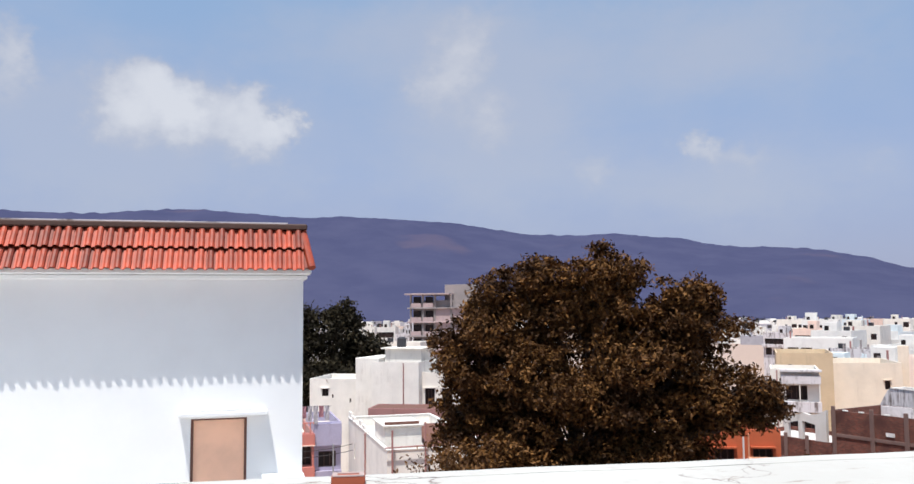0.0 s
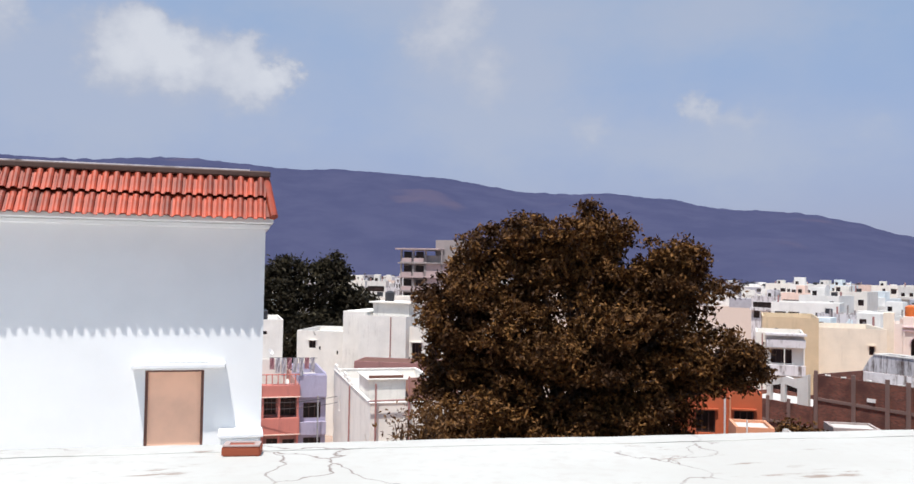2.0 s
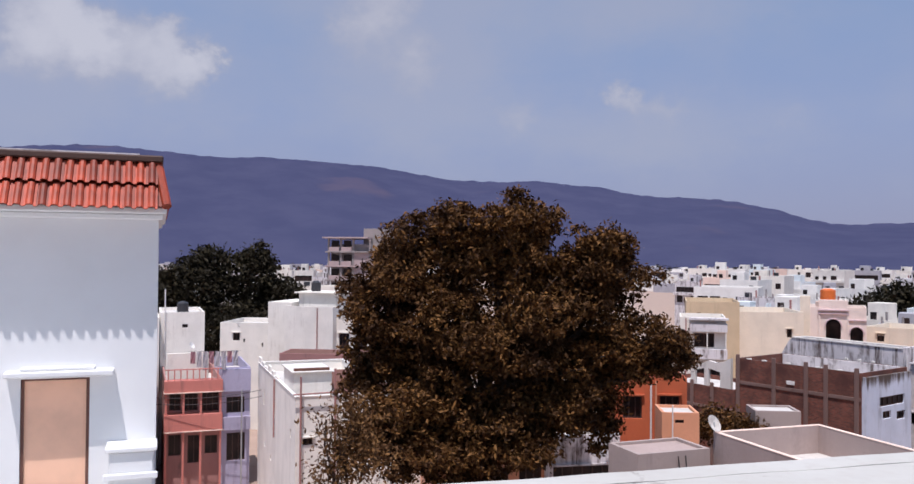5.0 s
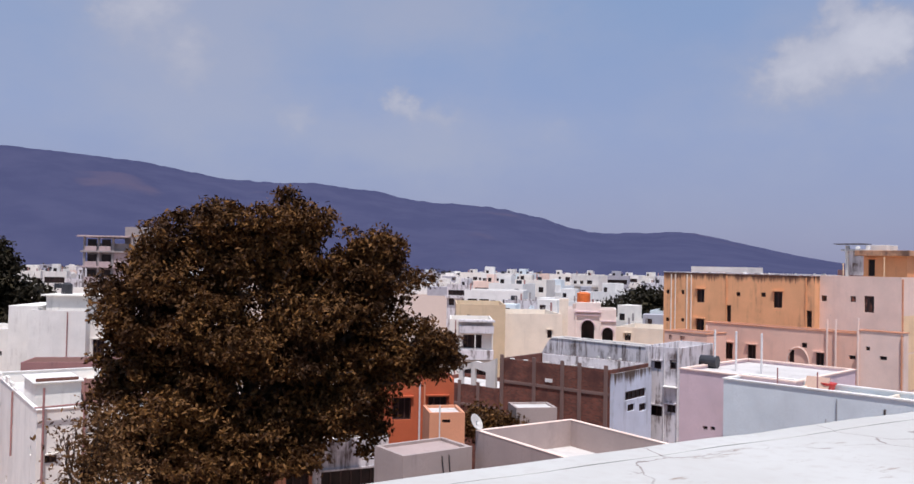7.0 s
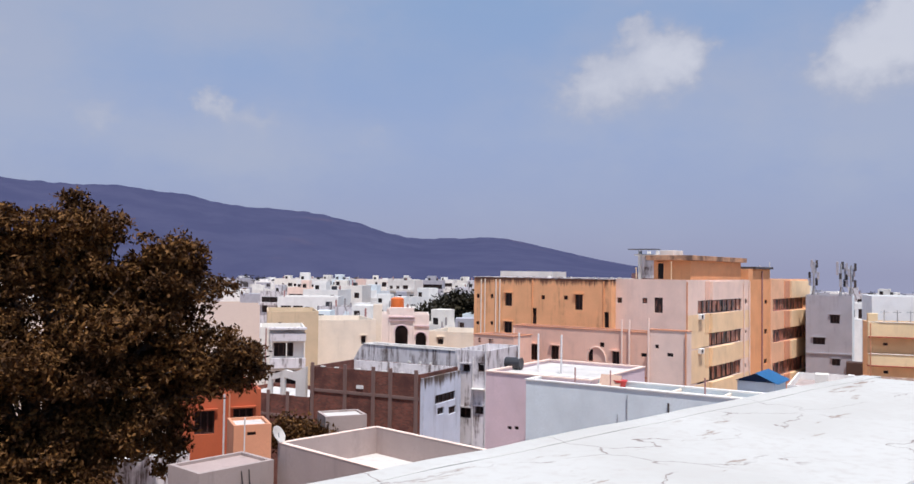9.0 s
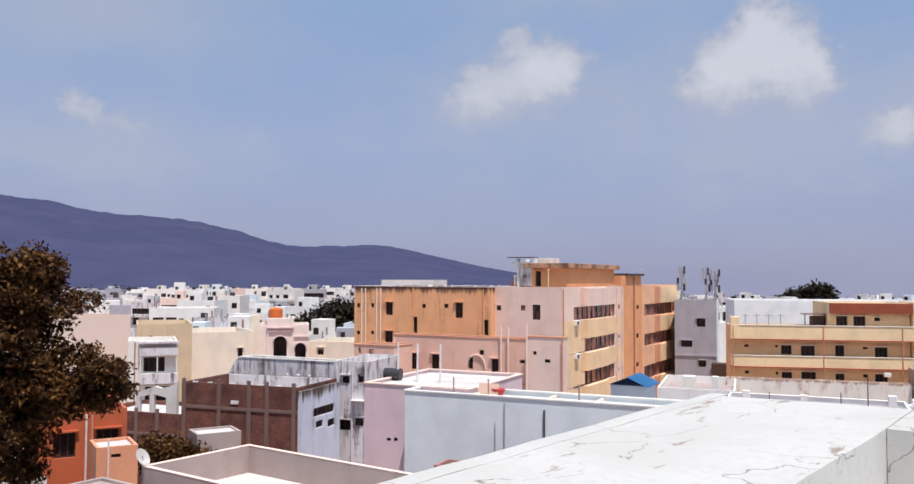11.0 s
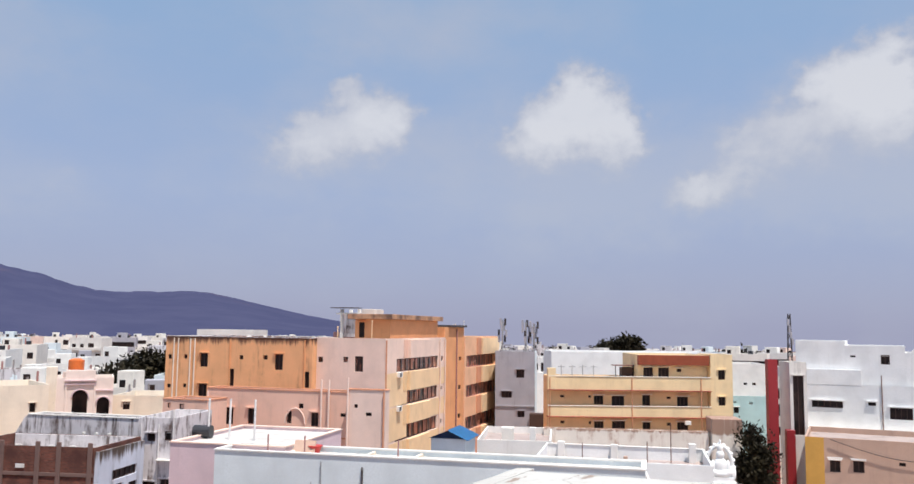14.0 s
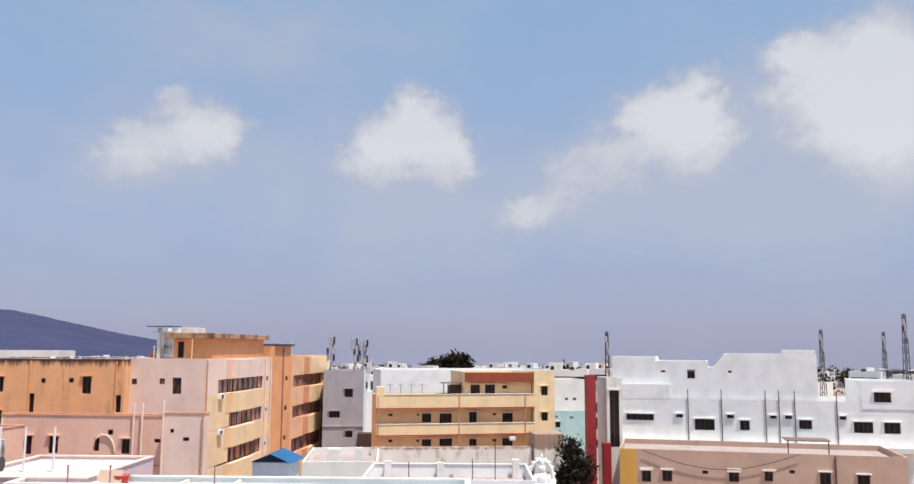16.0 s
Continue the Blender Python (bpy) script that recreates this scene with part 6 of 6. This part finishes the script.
TREE_D = 42.0
big = crown_at(TREE_D, [
    (9.4, 2.9, 0, 0.9, 1.1, 1.1), (10.6, 1.6, 0, 1.2, 1.3, 1.1), (8.6, 0.8, 0, 2.8, 3.0, 2.0), (6.0, 1.4, 0, 1.9, 2.2, 1.6), (4.2, 1.0, 0.5, 1.7, 2.0, 1.6), (1.6, 0.0, 0.5, 1.5, 2.0, 1.8), (0.5, -3.2, 0, 1.9, 2.4, 2.4),
    (12.7, -1.2, 0, 1.3, 1.6, 1.2), (8.0, -3.0, 0, 4.6, 4.2, 3.2), (3.2, -4.0, 0, 3.2, 3.4, 3.2), (15.2, 0.9, 0, 1.3, 1.5, 1.1), (14.6, -0.5, 0, 1.3, 1.8, 1.3), (15.8, -1.6, 0, 2.1, 2.2, 2.0), (13.2, -3.2, 0, 2.4, 2.6, 2.4), (18.2, -5.6, 0, 1.9, 2.0, 1.8), (19.6, -6.6, 0, 1.1, 1.2, 1.1),
    (15.8, -6.6, 0, 2.6, 2.6, 2.0), (11.5, -7.0, 0, 3.6, 3.4, 2.8), (7.0, -9.0, -1, 4.4, 4.0, 3.0), (2.6, -8.2, -1, 2.9, 3.2, 2.8), (-0.4, -6.6, 0, 1.4, 1.8, 2.0),
    (6.5, -12.8, -2.5, 3.6, 3.0, 2.2), (4.5, -12.6, -1.5, 4.2, 3.4, 2.2), (2.0, -12.6, -1.5, 2.4, 2.6, 2.2), (11.0, -10.2, -0.5, 2.0, 2.2, 1.3), (15.2, -10.4, 0.5, 0.8, 1.0, 1.8), (13.2, -7.6, 0, 2.1, 2.2, 1.7), (12.6, -9.8, 0, 1.5, 1.6, 1.4),
])
tree("large_tree", "huge dusty dark olive-green leafy tree between the houses", 4.1, 40.8, 0, big, 240000, 0.125, "leaf", 11, 0.6, 0.7, 0.19, 0.55, 16)
bush = crown_at(33.5, [(-2.6, -12.4, 0, 0.9, 0.9, 0.8), (-1.6, -10.6, 0, 0.7, 0.7, 0.6), (-3.2, -14.4, 0, 0.9, 0.9, 0.7), (-0.8, -13.4, 0, 1.2, 1.2, 0.9), (-3.4, -10.8, 0, 0.4, 0.4, 0.35)])
tree("small_dry_tree", "small brownish dry tree in front of the white house", -2.2, 32.5, 0, bush, 3000, 0.10, "leafbrown", 12, 0.18, 0.7, 0.4, 0.3)
woods = crown_at(125, [(-12.0, -2.4, 0, 5.0, 5, 4.6), (-10.8, -0.6, 0, 2.6, 3, 2.2), (-8.2, -1.8, 0, 3.6, 4, 4.2), (-7.9, -0.2, 0, 1.6, 2, 1.7), (-13.8, -3.2, 0, 3.4, 4, 3.6),
                       (-6.2, -3.2, 0, 3.6, 4, 3.2), (-10.0, -5.0, -4, 7.5, 5, 3.6), (-5.0, -4.4, 0, 2.4, 3, 2.2)])
tree("dark_tree", "dark dense tree group behind the white houses", -22.0, 122.0, 0, woods, 34000, 0.34, "leafdark", 13, 0.6, 0.5, 0.6, 0.6)
woods2 = crown_at(150, [(33.4, -3.0, 0, 5, 5, 3.2), (35.6, -2.7, 0, 4.5, 4, 3.2), (31.8, -3.6, 0, 4, 4, 2.8)])
tree("dark_tree", "dark round tree behind the arched house", 83.0, 122.0, 0, woods2, 12000, 0.45, "leafdark", 14, 0.5, 0.5, 0.9)
lane = crown_at(82, [(72.0, -6.2, 0, 0.60, 0.60, 0.77), (72.5, -7.3, 0, 0.75, 0.75, 0.94), (72.2, -8.8, 0, 1.05, 1.05, 1.27), (71.8, -8.0, 0, 0.98, 0.98, 1.19), (71.2, -11.0, 0, 0.90, 0.90, 1.70)])
tree("dark_tree", "dark tree in the lane beside the yellow house", 86.0, 29.0, 0, lane, 9000, 0.20, "leafdark", 15, 0.4, 0.5, 0.5)
far_t = crown_at(230, [(64.4, -0.9, 0, 3.4, 3, 1.7), (63.3, -1.2, 0, 3, 3, 1.3)])
tree("dark_tree", "far round tree behind the yellow house", 205.0, 100.0, 0, far_t, 6000, 0.6, "leafdark", 16, 0.5, 0.5, 1.0)
far_t = crown_at(260, [(71.2, -1.6, 0, 5, 5, 1.8), (73.0, -1.8, 0, 5, 5, 1.6), (74.8, -1.7, 0, 4, 4, 1.7)])
tree("dark_tree", "far tree row behind the aqua house", 245.0, 78.0, 0, far_t, 8000, 0.6, "leafdark", 17, 0.5, 0.5, 1.0)

brush = crown_at(50, [(22.6, -10.6, 0, 1.3, 1.2, 0.9), (24.4, -10.9, 0, 1.1, 1.1, 0.8)])
tree("low_bush", "dusty dark bush at the foot of the brick house", 20.4, 46.0, 0, brush, 5200, 0.12, "leaf", 18, 0.12, 0.6, 0.3, 0.3)

# ---- far town ----
rng = random.Random(21)
PAL = ["white", "white", "whiteold", "white", "creamwhite", "whiteblue", "white", "pinkpale", "grey", "whiteold", "greystain", "creamwhite"]


def town_house(az, dist, w, top, wall, seed, k=0):
    r = random.Random(seed)
    x, y = dist * math.sin(radians(az)), dist * math.cos(radians(az))
    wins = []
    n = max(2, int(w / 2.2))
    veranda = r.choice((0, 0, 1, 2, 1))
    for fl in range(1, 4):
        z = top - 0.9 - 3.0 * fl + 0.9
        if z < 1:
            continue
        for i in range(n):
            if veranda == fl:
                if i == 0:
                    wins.append((0.4, z - 0.3, w - 0.5, z + 1.4))
            elif r.random() < 0.85:
                u = (i + 0.5) * w / n - 0.5
                wins.append((u, z, u + r.choice((0.9, 1.2, 1.9)), z + r.choice((1.1, 1.3, 1.9))))
    ob = house("town_house", r.choice(["flat-roofed plastered town house with small windows", "pale concrete town house with parapet roof", "plain whitewashed town house with flat roof"]),
               x, y, 90 + az + r.uniform(-4, 40), w, r.uniform(6, 10), top, wall, front=wins, left=[(a * 0.6, b, a * 0.6 + 0.8, d_) for a, b, c_, d_ in wins[::2]], parapet=0.9, group="town houses", shade=False)
    if r.random() < 0.7:
        a = r.uniform(0.5, w * 0.5)
        slab_piece("roof_room", a, 2.0, top - 0.9, a + r.uniform(2, 3.5), 5.0, top + r.uniform(1.2, 2.2), M[wall], ob)
        slab_piece("roof_door", a + 0.4, 1.95, top - 0.9, a + 1.3, 1.997, top + 0.9, M["glass"], ob)
    for i in range(r.randint(0, 4)):
        a, b = r.uniform(0.2, w - 0.3), r.uniform(0.1, 4.5)
        slab_piece("column_stub", a, b, top - 0.9, a + 0.25, b + 0.25, top + r.uniform(0.4, 1.4), M[r.choice(("redpale", "concrete", wall))], ob)
    if r.random() < 0.4:
        a = r.uniform(0.5, w - 1)
        rod("roof_tank", (a, 3.5, top - 0.9), (a, 3.5, top + 0.7), 0.6, M["tankblack"], ob, sides=14)
    if r.random() < 0.5:
        band(ob, w, top - 3.9, top - 3.1, 0.8, wall, 0.0, "balcony_front")
    return ob


count = 0
for az0, az1, d0, d1, num in ((20.5, 39, 112, 230, 30), (20, 46, 240, 420, 26), (-20, 2, 150, 330, 22), (56, 67, 150, 320, 12), (67, 77, 130, 320, 16), (40, 58, 130, 300, 16), (84, 100, 130, 300, 10)):
    for k in range(num):
        f = (k + rng.random()) / num
        az = az0 + (az1 - az0) * ((k * 0.618) % 1.0)
        d = d0 + (d1 - d0) * f
        town_house(az, d, rng.uniform(6, 12), max(6.0, min(19.0 - d * math.tan(radians(0.55 if az < 50 else 0.95)), 8.2 + 0.022 * d + rng.uniform(-1.5, 3.2))), rng.choice(PAL), 100 + count)
        count += 1


def distant_town():
    """Far roofs as one sheet of boxes, dark ones for windows, trees, gaps."""
    r = random.Random(5)
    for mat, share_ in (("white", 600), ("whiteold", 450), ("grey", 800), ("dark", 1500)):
        bm = bmesh.new()
        for k in range(share_):
            az = r.uniform(-70, 125)
            d = 420 * (4400 / 420) ** (r.random() ** 0.75)
            w, dp, hh = r.uniform(6, 14) * (1 + d / 1500), r.uniform(6, 12), r.uniform(4, 11)
            x, y = d * math.sin(radians(az)), d * math.cos(radians(az))
            # small dark boxes above the ground, put in as dark spots among the roofs
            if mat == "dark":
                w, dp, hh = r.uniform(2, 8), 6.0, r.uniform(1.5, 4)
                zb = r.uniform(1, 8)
            else:
                zb = 0
            before = len(bm.verts)
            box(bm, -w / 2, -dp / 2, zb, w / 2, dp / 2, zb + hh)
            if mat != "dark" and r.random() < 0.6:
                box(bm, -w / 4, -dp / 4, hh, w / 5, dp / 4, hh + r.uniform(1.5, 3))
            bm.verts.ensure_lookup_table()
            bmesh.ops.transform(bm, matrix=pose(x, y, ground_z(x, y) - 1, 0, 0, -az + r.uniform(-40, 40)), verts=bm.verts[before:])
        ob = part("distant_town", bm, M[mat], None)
        tagged(ob, "far white roofs and dark spot boxes of the town spreading to the hills", "town", kind="stuff")


distant_town()


def distant_trees():
    """Tree tops scattered through the far town."""
    r = np.random.default_rng(9)
    blobs = []
    for k in range(150):
        az, d = r.uniform(-60, 110), 260 * (1700 / 260) ** r.random()
        for j in range(3):
            s_ = r.uniform(2.5, 5) * (1 + d / 1500)
            blobs.append((d * math.sin(radians(az)) + r.uniform(-6, 6), d * math.cos(radians(az)) + r.uniform(-6, 6), r.uniform(3, 7) + ground_z(d * math.sin(radians(az)), d * math.cos(radians(az))), s_ * 1.4, s_ * 1.4, s_))
    me = leaves(r, blobs, 60000, 0.9, clump=1.3, shell=0.3)
    me.materials.append(M["leafdark"])
    tagged(new("distant_trees", me), "dark tree tops scattered through the far town", "trees", kind="stuff")


distant_trees()
